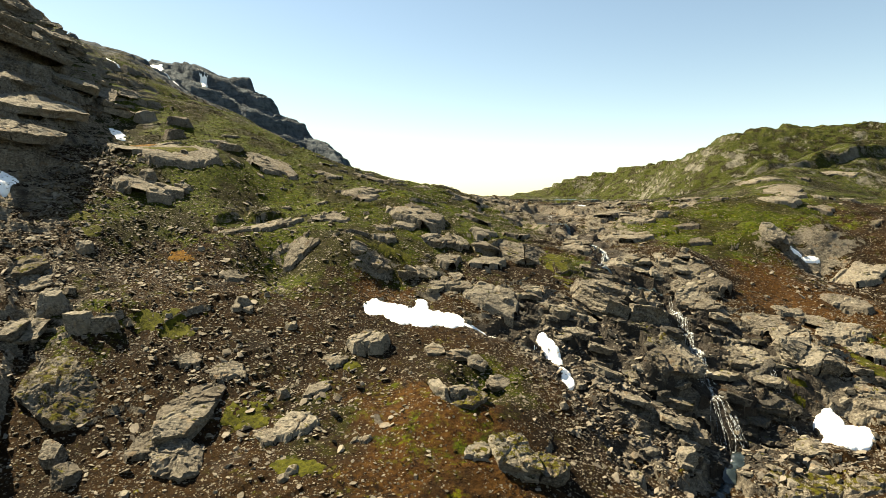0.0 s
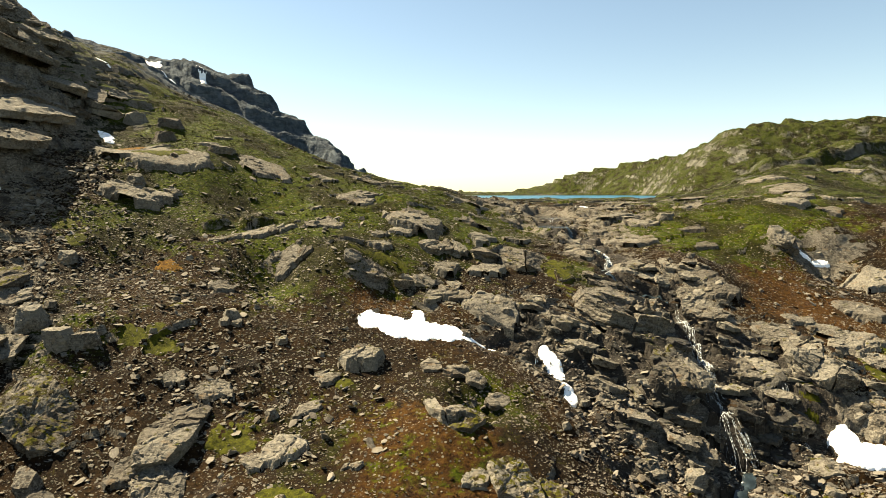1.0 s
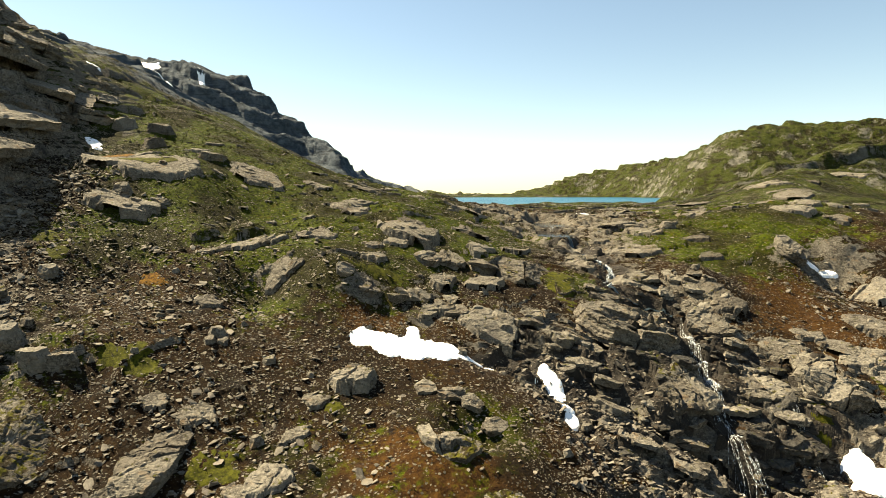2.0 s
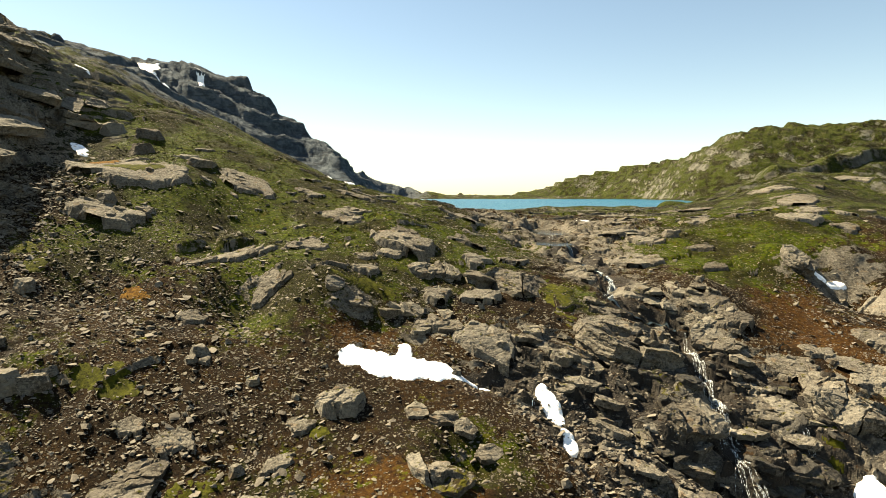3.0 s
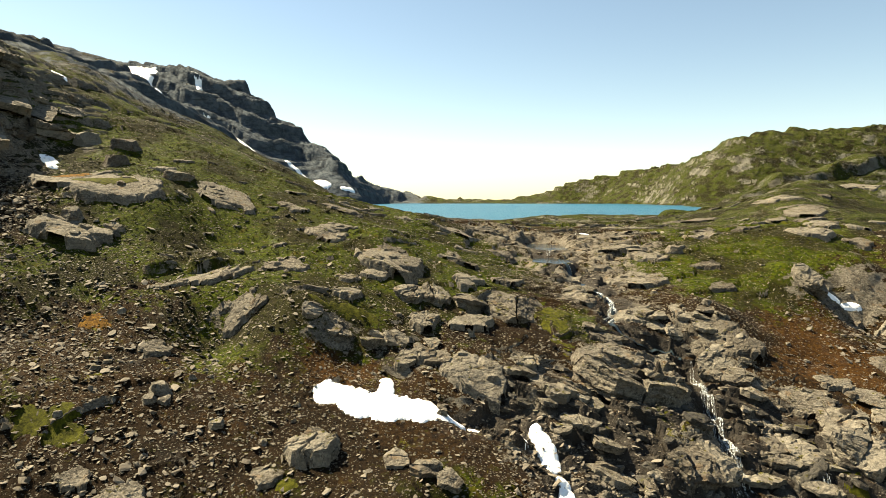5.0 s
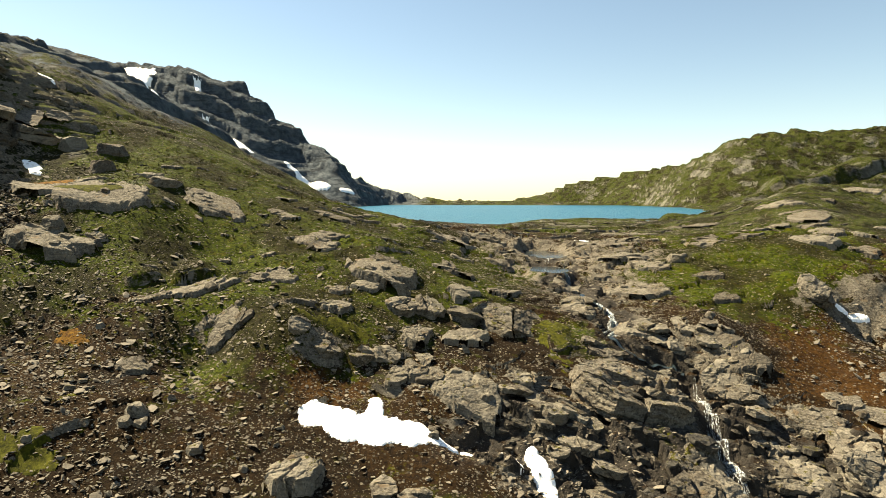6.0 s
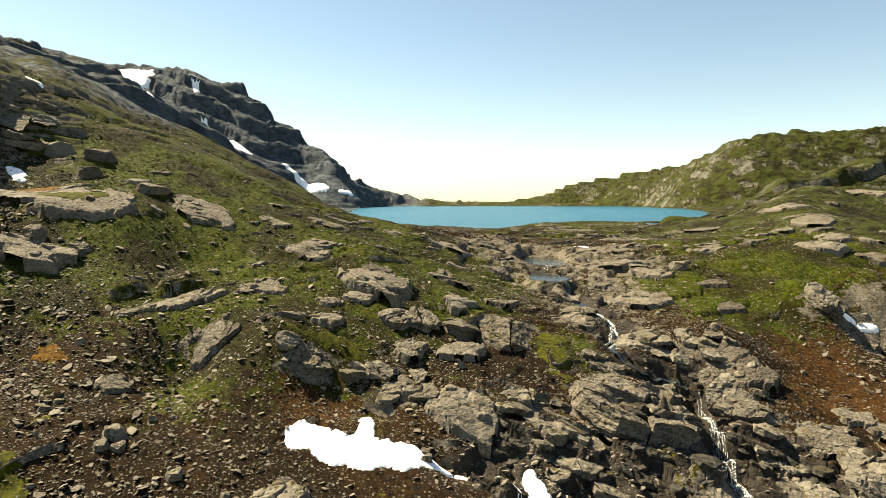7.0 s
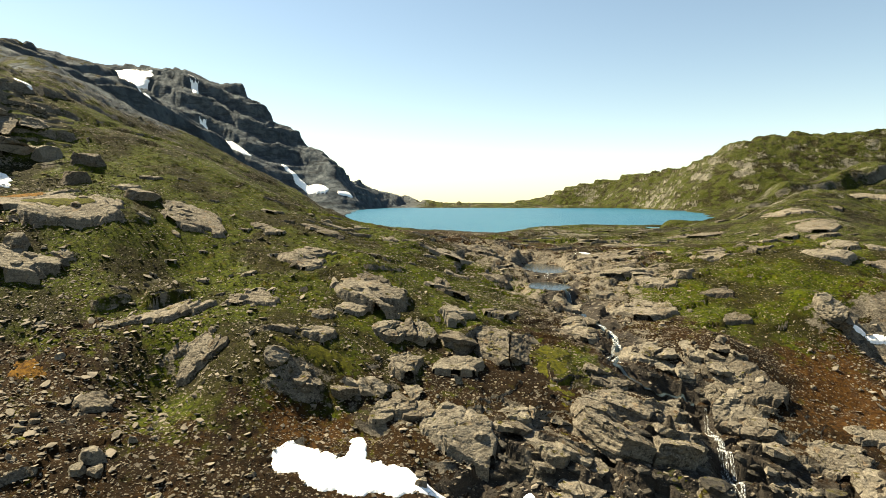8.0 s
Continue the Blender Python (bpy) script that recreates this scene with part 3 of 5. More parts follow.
def cover(x, y):
    """What grows where: bare rock, green turf, rust-brown heath."""
    green = blobs(x, y, ((-45, 175, 24, 1.0), (-15, 160, 22, 0.9), (-60, 215, 28, 0.8), (72, 172, 14, 1.0), (8, 175, 16, 0.6), (30, 139, 4, 0.9), (-18, 86, 11, 0.35),
                         (8, 93, 6, 0.6), (0, 78, 7, 0.2), (-30, 122, 8, 0.35), (40, 118, 4, 0.7), (-66, 132, 8, 0.5), (100, 195, 20, 0.6), (-95, 205, 25, 0.9),
                         (-17, 132, 6, 0.6), (70, 250, 40, 0.4), (-60, 100, 8, 0.4), (88, 118, 6, 0.45)))
    rust = blobs(x, y, ((84, 140, 13, 0.9), (-20, 112, 14, 0.25), (-45, 128, 14, 0.25), (2, 79, 8, 0.9), (-10, 83, 8, 0.5), (88, 115, 10, 0.6), (-10, 120, 6, 0.4)))
    dist = np.hypot(x, y - 20)
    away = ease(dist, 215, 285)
    alp = ease(x, 0, -130) * ease(y, 400, 560)
    green = green * (1 - away) + away * (0.55 + 0.3 * ease(x, 40, 110) + 0.35 * ease(x, -10, -50) * ease(y, 420, 330) + 0.6 * fbm(x, y, 60, 3, 51)) * (1 - 0.75 * alp)
    rough = 0.46 - 0.13 * ease(x, 50, 130) + 0.3 * fbm(x, y, 40, 4, 52) + 0.4 * fbm(0.45 * x, y, 14, 3, 53) + 0.6 * alp
    crag = ease(x, -90, -118) * ease(y, 100, 130) * (1 - alp)
    b = bare(x, y) * 0.72 * (1 - away) + away * rough + 0.35 * crag
    return b, green, rust, away


GX = graded(-5200, -72, 82, 5200, 0.42, 1.017)
GY = graded(68, 70, 152, 5200, 0.42, 1.009)
GY = np.concatenate([graded(-700, 60, 66, 66, 2.0, 1.15), GY])
gx, gy = np.meshgrid(GX, GY)
gz = ground_z(gx, gy)
ground_q = sheet(GX, GY)
ground_v = [np.stack([gx, gy, gz], -1).reshape(-1, 3)]
# the far hills in finer steps: the sheet is cut open there and the finer stretch set in
fine = []
for x0, x1, y0, y1, dx, dy in ((-720, -110, 940, 1250, 2.4, 2.6), (185, 830, 470, 1520, 3.4, 4.2), (-330, -150, 340, 600, 1.5, 1.8), (120, 330, 280, 470, 1.3, 1.3)):
    fx, fy = np.arange(x0, x1, dx), np.arange(y0, y1, dy)
    px, py = np.meshgrid(fx, fy)
    rim = np.minimum(np.minimum(px - x0, x1 - px), np.minimum(py - y0, y1 - py))
    pz = ground_z(px, py) - 3.0 * ease(rim, 9, 2)
    qx, qy = gx.ravel()[ground_q], gy.ravel()[ground_q]
    inner = (qx.min(1) > x0 + 14) & (qx.max(1) < x1 - 14) & (qy.min(1) > y0 + 14) & (qy.max(1) < y1 - 14)
    ground_q = ground_q[~inner]
    fine.append((sheet(fx, fy) + sum(len(v) for v in ground_v), np.stack([px, py, pz], -1).reshape(-1, 3)))
    ground_v.append(fine[-1][1])
ground_v = np.concatenate(ground_v)
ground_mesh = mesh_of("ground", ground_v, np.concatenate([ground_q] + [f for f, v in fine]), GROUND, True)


def lay_cover(me, x, y):
    """Write what covers the ground, and its wetness and painted shade, into the mesh."""
    layer = me.attributes.new("cover", "FLOAT_COLOR", "POINT")
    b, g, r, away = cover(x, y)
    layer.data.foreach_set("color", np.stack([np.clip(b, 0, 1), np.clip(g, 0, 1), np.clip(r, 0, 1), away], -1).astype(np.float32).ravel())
    layer = me.attributes.new("wet_or_shaded", "FLOAT", "POINT")
    layer.data.foreach_set("value", wet_or_shaded(x, y).astype(np.float32).ravel())


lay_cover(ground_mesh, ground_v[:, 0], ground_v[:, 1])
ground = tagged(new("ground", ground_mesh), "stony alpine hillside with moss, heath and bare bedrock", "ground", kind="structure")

WX, WY = np.linspace(-420, 620, 60), np.linspace(255, 1420, 70)
wx, wy = np.meshgrid(WX, WY)
q = sheet(WX, WY)
q = q[(wy.ravel()[q].min(1) > 285) & (lake_in(wx, wy).ravel()[q].max(1) > -25)]
lake = new("lake", mesh_of("lake", np.stack([wx, wy, np.full_like(wx, LAKE)], -1).reshape(-1, 3), q, LAKEWATER, True))
tagged(lake, "calm blue mountain lake behind the rocky threshold", "lake", kind="structure")
# rock faces in finer steps than the rest of the sheet: the face of the falls and the dark crag
def fine_face(x0, x1, y0, y1, dx, dy, cx, cy, rx, ry, label):
    xs, ys = np.arange(x0, x1, dx), np.arange(y0, y1, dy)
    x, y = np.meshgrid(xs, ys)
    inside = np.sqrt(((x - cx) / rx) ** 2 + ((y - cy) / ry) ** 2) + 0.12 * fbm(x, y, 9, 3, 29)
    z = ground_z(x, y) + np.where(inside < 0.97, 0.08, -0.8)
    q = sheet(xs, ys)
    q = q[(inside.ravel()[q] < 1.0).all(1)]
    me = mesh_of("bedrock_face", np.stack([x, y, z], -1).reshape(-1, 3), q, GROUND, False)
    lay_cover(me, x, y)
    tagged(new("ground", me), label, "rock face", kind="structure")


fine_face(8, 80, 86, 146, 0.2, 0.2, 44, 116, 34, 28, "broken brown bedrock face with dark ledges round the falls")
fine_face(-140, -80, 112, 216, 0.25, 0.4, -109, 164, 28, 50, "dark shaded crag of ledges above the scree")

# ---------------------------------------------------------------- how rocks are made
def wear(v, seed, rough):
    """Roughen vertices by noise that depends on their place alone, so that shared rims stay closed."""
    out = v.copy()
    for axis, (p, q) in enumerate(((1, 2), (2, 0), (0, 1))):
        warp = v[:, axis] * 0.9
        out[:, axis] += rough * fbm(v[:, p] + 5.1 * axis + seed % 89 + warp, v[:, q] * 1.6 - warp, 0.9, 3, seed % 97)
    return out


def bedding(v, seed, thick, deep):
    """Beds and joints of a large rock: each bed stands out or back a little, the top is broken into steps."""
    out = v.copy()
    bed = v[:, 2] / thick + 0.8 * fbm(v[:, 0], v[:, 1], 4.0, 2, seed % 83)
    k = np.floor(bed).astype(np.int32)
    notch = ease(np.abs(bed - k - 0.5), 0.34, 0.5)
    r = np.hypot(v[:, 0], v[:, 1]) + 1e-6
    push = deep * (lattice(k, k * 3 + 1, seed % 79) - 0.9 * notch)
    out[:, 0] += v[:, 0] / r * push
    out[:, 1] += v[:, 1] / r * push
    h, joint = slabs(v[:, 0] + 0.5 * fbm(v[:, 0], v[:, 1], 2, 2, seed % 71), v[:, 1], 1.9, 2.1, seed % 60 - 20, seed % 67)
    out[:, 2] += ease(v[:, 2], -0.1, 0.5) * deep * (0.55 * h - 0.9 * joint)
    return out


def cleave(box, planes, edge, seed, rough, beds=0.0):
    """A block of rock: a box split along planes (point, normal), its faces roughened. Returns a bmesh."""
    bm = bmesh.new()
    bmesh.ops.create_cube(bm, size=1.0)
    bmesh.ops.scale(bm, vec=box, verts=bm.verts)
    for at, normal in planes:
        cut = bmesh.ops.bisect_plane(bm, geom=bm.verts[:] + bm.edges[:] + bm.faces[:], dist=1e-4, plane_co=at, plane_no=normal, clear_outer=True)
        rim = [e for e in cut["geom_cut"] if isinstance(e, bmesh.types.BMEdge)]
        if len(rim) > 2:
            bmesh.ops.edgeloop_fill(bm, edges=rim)
    bmesh.ops.remove_doubles(bm, verts=bm.verts, dist=edge * 0.12)
    for _ in range(6):
        long = [e for e in bm.edges if e.calc_length() > edge]
        if not long or len(bm.faces) > (5000 if beds else 1500):
            break
        bmesh.ops.subdivide_edges(bm, edges=long, cuts=1, use_grid_fill=True)
        bmesh.ops.triangulate(bm, faces=[f for f in bm.faces if len(f.verts) > 4])
    bmesh.ops.triangulate(bm, faces=bm.faces)
    if len(bm.verts):
        v = wear(np.array([q.co[:] for q in bm.verts]), seed, rough)
        if beds:
            v = bedding(v, seed, beds, 0.32 * beds)
        for q, c in zip(bm.verts, v):
            q.co = c
    bmesh.ops.recalc_face_normals(bm, faces=bm.faces)
    return bm


def split(rng, w, d, h, pieces):
    """Planes that cleave an outcrop of that size into its jointed blocks: one list of planes for each block."""
    sides = []
    turn = rng.uniform(0, 6.283)
    for k in range(8):
        a = turn + (k + rng.uniform(-0.35, 0.35)) * 6.283 / 8
        c, s = math.cos(a), math.sin(a)
        reach = 0.5 * math.hypot(w * c, d * s) * rng.uniform(0.72, 1.04)
        sides.append((Vector((c * reach, s * reach, 0)), Vector((c, s, rng.uniform(0.0, 0.6) if pieces == 1 else rng.uniform(-0.3, 0.25))).normalized()))
    tops = [(Vector((0, 0, 0.5 * h * rng.uniform(0.75, 0.98))), Vector((rng.normal(0, 0.16), rng.normal(0, 0.16), 1)).normalized()) for _ in range(2)]
    seeds = [Vector((rng.uniform(-0.42, 0.42) * w, rng.uniform(-0.42, 0.42) * d, rng.uniform(-0.2, 0.25) * h)) for _ in range(pieces)]
    blocks = []
    for k, c in enumerate(seeds):
        planes = list(sides) + list(tops)
        planes.append((Vector((c.x, c.y, 0.5 * h * rng.uniform(0.5, 1.0))), Vector((rng.normal(0, 0.22), rng.normal(0, 0.22), 1)).normalized()))
        for m, o in enumerate(seeds):
            if m != k:
                n = (o - c).normalized()
                planes.append(((o + c) / 2 - n * 0.012 * min(w, d), n))
        blocks.append(planes)
    return blocks


def linked(name, bm, material):
    me = bpy.data.meshes.new(name)
    bm.to_mesh(me)
    bm.free()
    me.materials.append(material)
    return me


def slope_turn(x, y, reach, follow):
    """The turn that lays a thing on the slope, by that part of the slope."""
    gx = float(lie(x + reach, y) - lie(x - reach, y)) / (2 * reach)
    gy = float(lie(x, y + reach) - lie(x, y - reach)) / (2 * reach)
    return Vector((-gx * follow, -gy * follow, 1)).to_track_quat("Z", "Y").to_matrix().to_4x4()


count = 0


def rock(name, label, x, y, w, d, h, yaw=0.0, tip=0.0, lean=0.0, sink=0.4, pieces=3, material=None, category="rock", group=""):
    """An outcrop, slab or boulder, sunk into the ground by a part of its height; jointed ones are split into blocks."""
    global count
    count += 1
    rng = np.random.default_rng(500 + count)
    follow = {"boulder": 0.35, "cliff_ledge": 0.25, "rock_ledge": 0.3}.get(name, 0.8)
    large = w > 5.5 and name in ("bedrock_outcrop", "rock_slab", "cliff_ledge", "rock_block")
    edge = max(0.28, w / 13) if not large else min(0.55, w / 13) if name != "cliff_ledge" else w / 18
    ring = np.array([(0, 0), (1, 0), (-1, 0), (0, 1), (0, -1)]) * 0.3 * w
    place = Matrix.Translation((x, y, float(np.median(ground_z(x + ring[:, 0], y + ring[:, 1]))) + h * (0.5 - sink))) @ slope_turn(x, y, max(1.5, w / 2), follow) @ pose(0, 0, 0, tip, lean, yaw)
    made = []
    for k, planes in enumerate(split(rng, w, d, h, pieces)):
        bm = cleave((w * 1.1, d * 1.1, h), planes, edge, 11 * count + k, 0.05 * min(w, d, 3.0) + 0.05, 0.9 if large else 0.0)
        if len(bm.faces) < 4:
            bm.free()
            continue
        made.append(linked(name if pieces == 1 else "block", bm, material or ROCK))
    if len(made) == 1:
        ob = new(name, made[0])
        ob.matrix_world = place
        return tagged(ob, label, category, group)
    ob = new(name)
    ob.matrix_world = place
    for me in made:
        piece = new("block", me)
        piece.parent = ob
    return tagged(ob, label, category, group)


def bedrock(name, label, x, y, w, d, h, yaw=0.0, lean=0.0, material=None, category="outcrop", group="", blocks=2, broken=1.0):
    """Bedrock breaking through the turf: a fractured, stepped hump that follows the slope, with loose blocks on it."""
    global count
    count += 1
    seed = 1000 + 17 * count
    step = min(0.34, max(0.14, w / 60))
    us, vs = np.arange(-0.62 * w, 0.62 * w, step), np.arange(-0.62 * d, 0.62 * d, step)
    u, v = np.meshgrid(us, vs)
    c, s = math.cos(radians(yaw)), math.sin(radians(yaw))
    gx, gy = x + u * c - v * s, y + u * s + v * c
    out = np.zeros(u.shape)
    bent = np.random.default_rng(seed + 5)
    for k in range(7):
        a = (k + bent.uniform(-0.32, 0.32)) * 6.283 / 7
        reach = 0.5 * math.hypot(w * math.cos(a), d * math.sin(a)) * bent.uniform(0.74, 1.08)
        out = np.maximum(out, (u * math.cos(a) + v * math.sin(a)) / reach)
    out = out + (0.14 + 0.16 * broken) * fbm(u, v, max(1.2, 0.3 * w), 4, seed, 0.6)
    big, crack = slabs(u + 0.4 * fbm(u, v, 1.5, 2, seed + 1), v + 0.3 * fbm(u, v, 1.1, 2, seed + 2), max(0.8, (0.2 + 0.28 * (1 - broken)) * d), 1.9, 12, seed + 3)
    mid, seam = slabs(u + 0.2 * fbm(u, v, 0.7, 2, seed + 4), v, 0.75, 2.0, -8, seed + 8)
    small, chip = slabs(u, v, 0.3, 1.6, 20, seed + 12)
    out = out - (0.30 - 0.08 * broken) * big - 0.03 * mid
    front = ((gx - x) * 0.55 - (gy - y) * 0.83) / (0.5 * math.hypot(0.55 * w, 0.83 * d) + 0.1)
    edge = 0.86 - 0.26 * ease(front, 0.3, -0.6)
    shape = ease(out, 1.03, edge)
    top = h * (0.10 + 0.62 * ease(front, -1.0, 0.8) + (0.05 + 0.17 * broken) * big - 0.18 * broken * crack) - u * math.tan(radians(lean)) * 0.35
    rise = max(0.35, 0.4 * h)
    floor_at = ground_z(gx, gy)
    top = top + 0.65 * broken * steps(top + 0.3 * floor_at + 0.15 * u + 0.4 * fbm(u, v, 2.5, 2, seed + 20), rise, 0.16)
    even = floor_at
    for _ in range(3):
        for shift in (2, 5):
            wide = np.pad(even, shift, "edge")
            even = (wide[:-2 * shift, shift:-shift] + wide[2 * shift:, shift:-shift] + wide[shift:-shift, :-2 * shift] + wide[shift:-shift, 2 * shift:] + even) / 5
    z = shape * (even + 0.12 + top + broken * (0.07 * mid - 0.14 * seam + 0.015 * small - 0.04 * chip) + (0.05 * mid - 0.05 * seam - 0.09 * crack) * (1 - broken)) + (1 - shape) * (np.minimum(floor_at, even) - 0.6)
    q = sheet(us, vs)
    q = q[(out.ravel()[q] < 1.16).all(1)]
    used, q = np.unique(q, return_inverse=True)
    z0 = float(even[len(vs) // 2, len(us) // 2])
    me = mesh_of(name, np.stack([gx - x, gy - y, z - z0], -1).reshape(-1, 3)[used], q.reshape(-1, 4), material or ROCK)
    if not blocks:
        ob = new(name, me)
        ob.location = (x, y, z0)
        return tagged(ob, label, category, group)
    ob = new(name)
    ob.location = (x, y, z0)
    new("bedrock", me).parent = ob
    rng = np.random.default_rng(seed)
    for k in range(blocks):
        i, j = rng.integers(int(0.25 * len(vs)), max(int(0.75 * len(vs)), 1 + int(0.25 * len(vs)))), rng.integers(int(0.2 * len(us)), max(1 + int(0.2 * len(us)), int(0.8 * len(us))))
        bw = float(min(2.2, w * rng.uniform(0.14, 0.28)))
        bd, bh = bw * float(rng.uniform(0.5, 0.8)), bw * float(rng.uniform(0.25, 0.5))
        piece = new("block", linked("block", cleave((bw * 1.1, bd * 1.1, bh), split(rng, bw, bd, bh, 1)[0], 0.25, seed + k, 0.07), material or ROCK))
        piece.parent = ob
        piece.matrix_local = Matrix.Translation((gx[i, j] - x, gy[i, j] - y, z[i, j] - z0 + 0.1 * bh)) @ slope_turn(x, y, 3, 0.8) @ pose(0, 0, 0, rng.normal(0, 8), lean, yaw + rng.normal(0, 20))
    return tagged(ob, label, category, group)


def hull_stone(seed, n=10):
    """A small angular stone, a few flat faces, one metre across. Returns vertices and triangles."""
    rng = np.random.default_rng(seed)
    p = rng.normal(size=(n, 3))
    p /= np.linalg.norm(p, axis=1)[:, None]
    p = np.sign(p) * np.abs(p) ** 0.75 * (0.5, 0.5 * rng.uniform(0.55, 0.9), 0.5 * rng.uniform(0.14, 0.34))
    bm = bmesh.new()
    for q in p:
        bm.verts.new(q)
    made = bmesh.ops.convex_hull(bm, input=bm.verts)
    bmesh.ops.delete(bm, geom=list({g for g in made["geom_interior"] + made["geom_unused"] if isinstance(g, bmesh.types.BMVert)}), context="VERTS")
    bmesh.ops.triangulate(bm, faces=bm.faces)
    bmesh.ops.recalc_face_normals(bm, faces=bm.faces)
    bm.verts.index_update()
    v = np.array([q.co[:] for q in bm.verts])
    f = np.array([[q.index for q in t.verts] for t in bm.faces])
    bm.free()
    return v, f


def turned(rng, n, upright):
    """n random turns, as matrices: any yaw, and a lean of about upright radians."""
    yaw, ax, ay = rng.uniform(0, 6.283, n), rng.normal(0, upright, n), rng.normal(0, upright, n)
    c, s = np.cos(yaw), np.sin(yaw)
    m = np.zeros((n, 3, 3))
    m[:, 0, 0], m[:, 0, 1], m[:, 1, 0], m[:, 1, 1], m[:, 2, 2] = c, -s, s, c, 1
    t = np.zeros((n, 3, 3))
    t[:, 0, 0] = t[:, 1, 1] = t[:, 2, 2] = 1
    t[:, 0, 2], t[:, 2, 0], t[:, 1, 2], t[:, 2, 1] = ay, -ay, -ax, ax
    return t @ m


def strew(name, x, y, size, templates, rng, material, sink=0.15, upright=0.25, flat=None):
    """Many small things joined into one mesh: each a template at its place, size and turn."""
    verts, faces, base = [], [], 0
    z = ground_z(x, y)
    kind = rng.integers(0, len(templates), len(x))
    for k, (tv, tf) in enumerate(templates):
        pick = np.nonzero(kind == k)[0]
        if not len(pick):
            continue
        m = turned(rng, len(pick), upright) * size[pick][:, None, None]
        v = np.einsum("nij,vj->nvi", m, tv)
        v += np.stack([x[pick], y[pick], z[pick] + size[pick] * sink], -1)[:, None, :]
        n = len(tv)
        faces.append((tf[None] + (base + n * np.arange(len(pick)))[:, None, None]).reshape(-1, tf.shape[1]))
        verts.append(v.reshape(-1, 3))
        base += n * len(pick)
    return new(name, mesh_of(name, np.concatenate(verts), np.concatenate(faces), material))


# ---------------------------------------------------------------- snow and running water
def snow_patch(label, discs, thick=0.5, step=0.3, seed=1, ragged=0.5, name="snow_patch", category="snow", material=None):
    """Old snow, or a cushion of moss, lying on the ground as far as its round lobes (x, y, half width, half depth) reach."""
    k = np.array(discs, float)
    xs = np.arange((k[:, 0] - k[:, 2]).min() - 2 * step, (k[:, 0] + k[:, 2]).max() + 3 * step, step)
    ys = np.arange((k[:, 1] - k[:, 3]).min() - 2 * step, (k[:, 1] + k[:, 3]).max() + 3 * step, step)
    x, y = np.meshgrid(xs, ys)
    f = np.full(x.shape, -9.0)
    for cx, cy, rx, ry in discs:
        f = np.maximum(f, 1 - ((x - cx) / rx) ** 2 - ((y - cy) / ry) ** 2)
    f = f + ragged * (fbm(x, y, step * 9, 3, seed) + 0.5 * fbm(x, y, step * 3.5, 2, seed + 1))
    base = ground_z(x, y)
    soft_base = base
    for _ in range(6):
        wide = np.pad(soft_base, 2, "edge")
        soft_base = (wide[:-4, 2:-2] + wide[4:, 2:-2] + wide[2:-2, :-4] + wide[2:-2, 4:] + wide[2:-2, 2:-2]) / 5
    z = np.where(f > 0, np.maximum(soft_base, 0.5 * soft_base + 0.5 * base) + thick * (0.12 + 0.5 * np.sqrt(np.clip(f, 0, 1))), base - 0.3 * thick)
    q = sheet(xs, ys)
    q = q[(f.ravel()[q] > -0.25).any(1) & (f.ravel()[q] > 0).any(1)]
    used, q = np.unique(q, return_inverse=True)
    ob = new(name, mesh_of(name, np.stack([x, y, z], -1).reshape(-1, 3)[used], q.reshape(-1, 4), material or SNOW, True))
    return tagged(ob, label, category)


def run_of(points, step=0.5):
    """Even marks along a polyline."""
    p = np.array(points, float)
    s = np.concatenate([[0], np.cumsum(np.hypot(*np.diff(p, axis=0).T))])
    t = np.arange(0, s[-1], step)
    return np.interp(t, s, p[:, 0]), np.interp(t, s, p[:, 1])


def ribbon(name, points, width, lift, material, seed, wander=0.0, step=0.5, ragged=0.4, sag=0.25):
    """Water running over the ground along a line."""
    x, y = run_of(points, step)
    x = np.convolve(np.pad(x, 3, "edge"), np.ones(7) / 7, "valid")
    y = np.convolve(np.pad(y, 3, "edge"), np.ones(7) / 7, "valid")
    k = np.arange(len(x))
    x = x + wander * fbm(k * step, k * 0 + seed * 7.7, 3.0, 3, seed)
    y = y + 0.5 * wander * fbm(k * step, k * 0 + seed * 3.3, 4.0, 2, seed + 5)
    tx, ty = np.gradient(x), np.gradient(y)
    n = np.hypot(tx, ty) + 1e-6
    half = width / 2 * (1 + ragged * fbm(k * step, k * 0 + seed, 2.0, 3, seed + 9))
    sides = (-1, -0.5, 0, 0.5, 1)
    px = np.stack([x - ty / n * half * side for side in sides] + [x, x + 0.5, x - 0.5, x])
    py = np.stack([y + tx / n * half * side for side in sides] + [y, y, y, y + 0.6])
    pz = ground_z(px.ravel(), py.ravel()).reshape(px.shape)
    lip = pz[5:].max(0) - 0.15
    rows = [np.stack([px[k], py[k], np.maximum(pz[k], lip) + lift - sag * side * side], -1) for k, side in enumerate(sides)]
    v = np.stack(rows, 1)
    i = np.arange(v.shape[0] * 5).reshape(-1, 5)
    q = np.stack([i[:-1, :-1], i[:-1, 1:], i[1:, 1:], i[1:, :-1]], -1).reshape(-1, 4)
    return new(name, mesh_of(name, v.reshape(-1, 3), q, material, True))


def chain(discs, n=5):
    """Lobes set close along a line, so that a streak of snow stays whole."""
    k = np.array(discs, float)
    t = np.linspace(0, len(k) - 1, n * (len(k) - 1) + 1)
    return [tuple(float(np.interp(v, np.arange(len(k)), k[:, c])) for c in range(4)) for v in t]


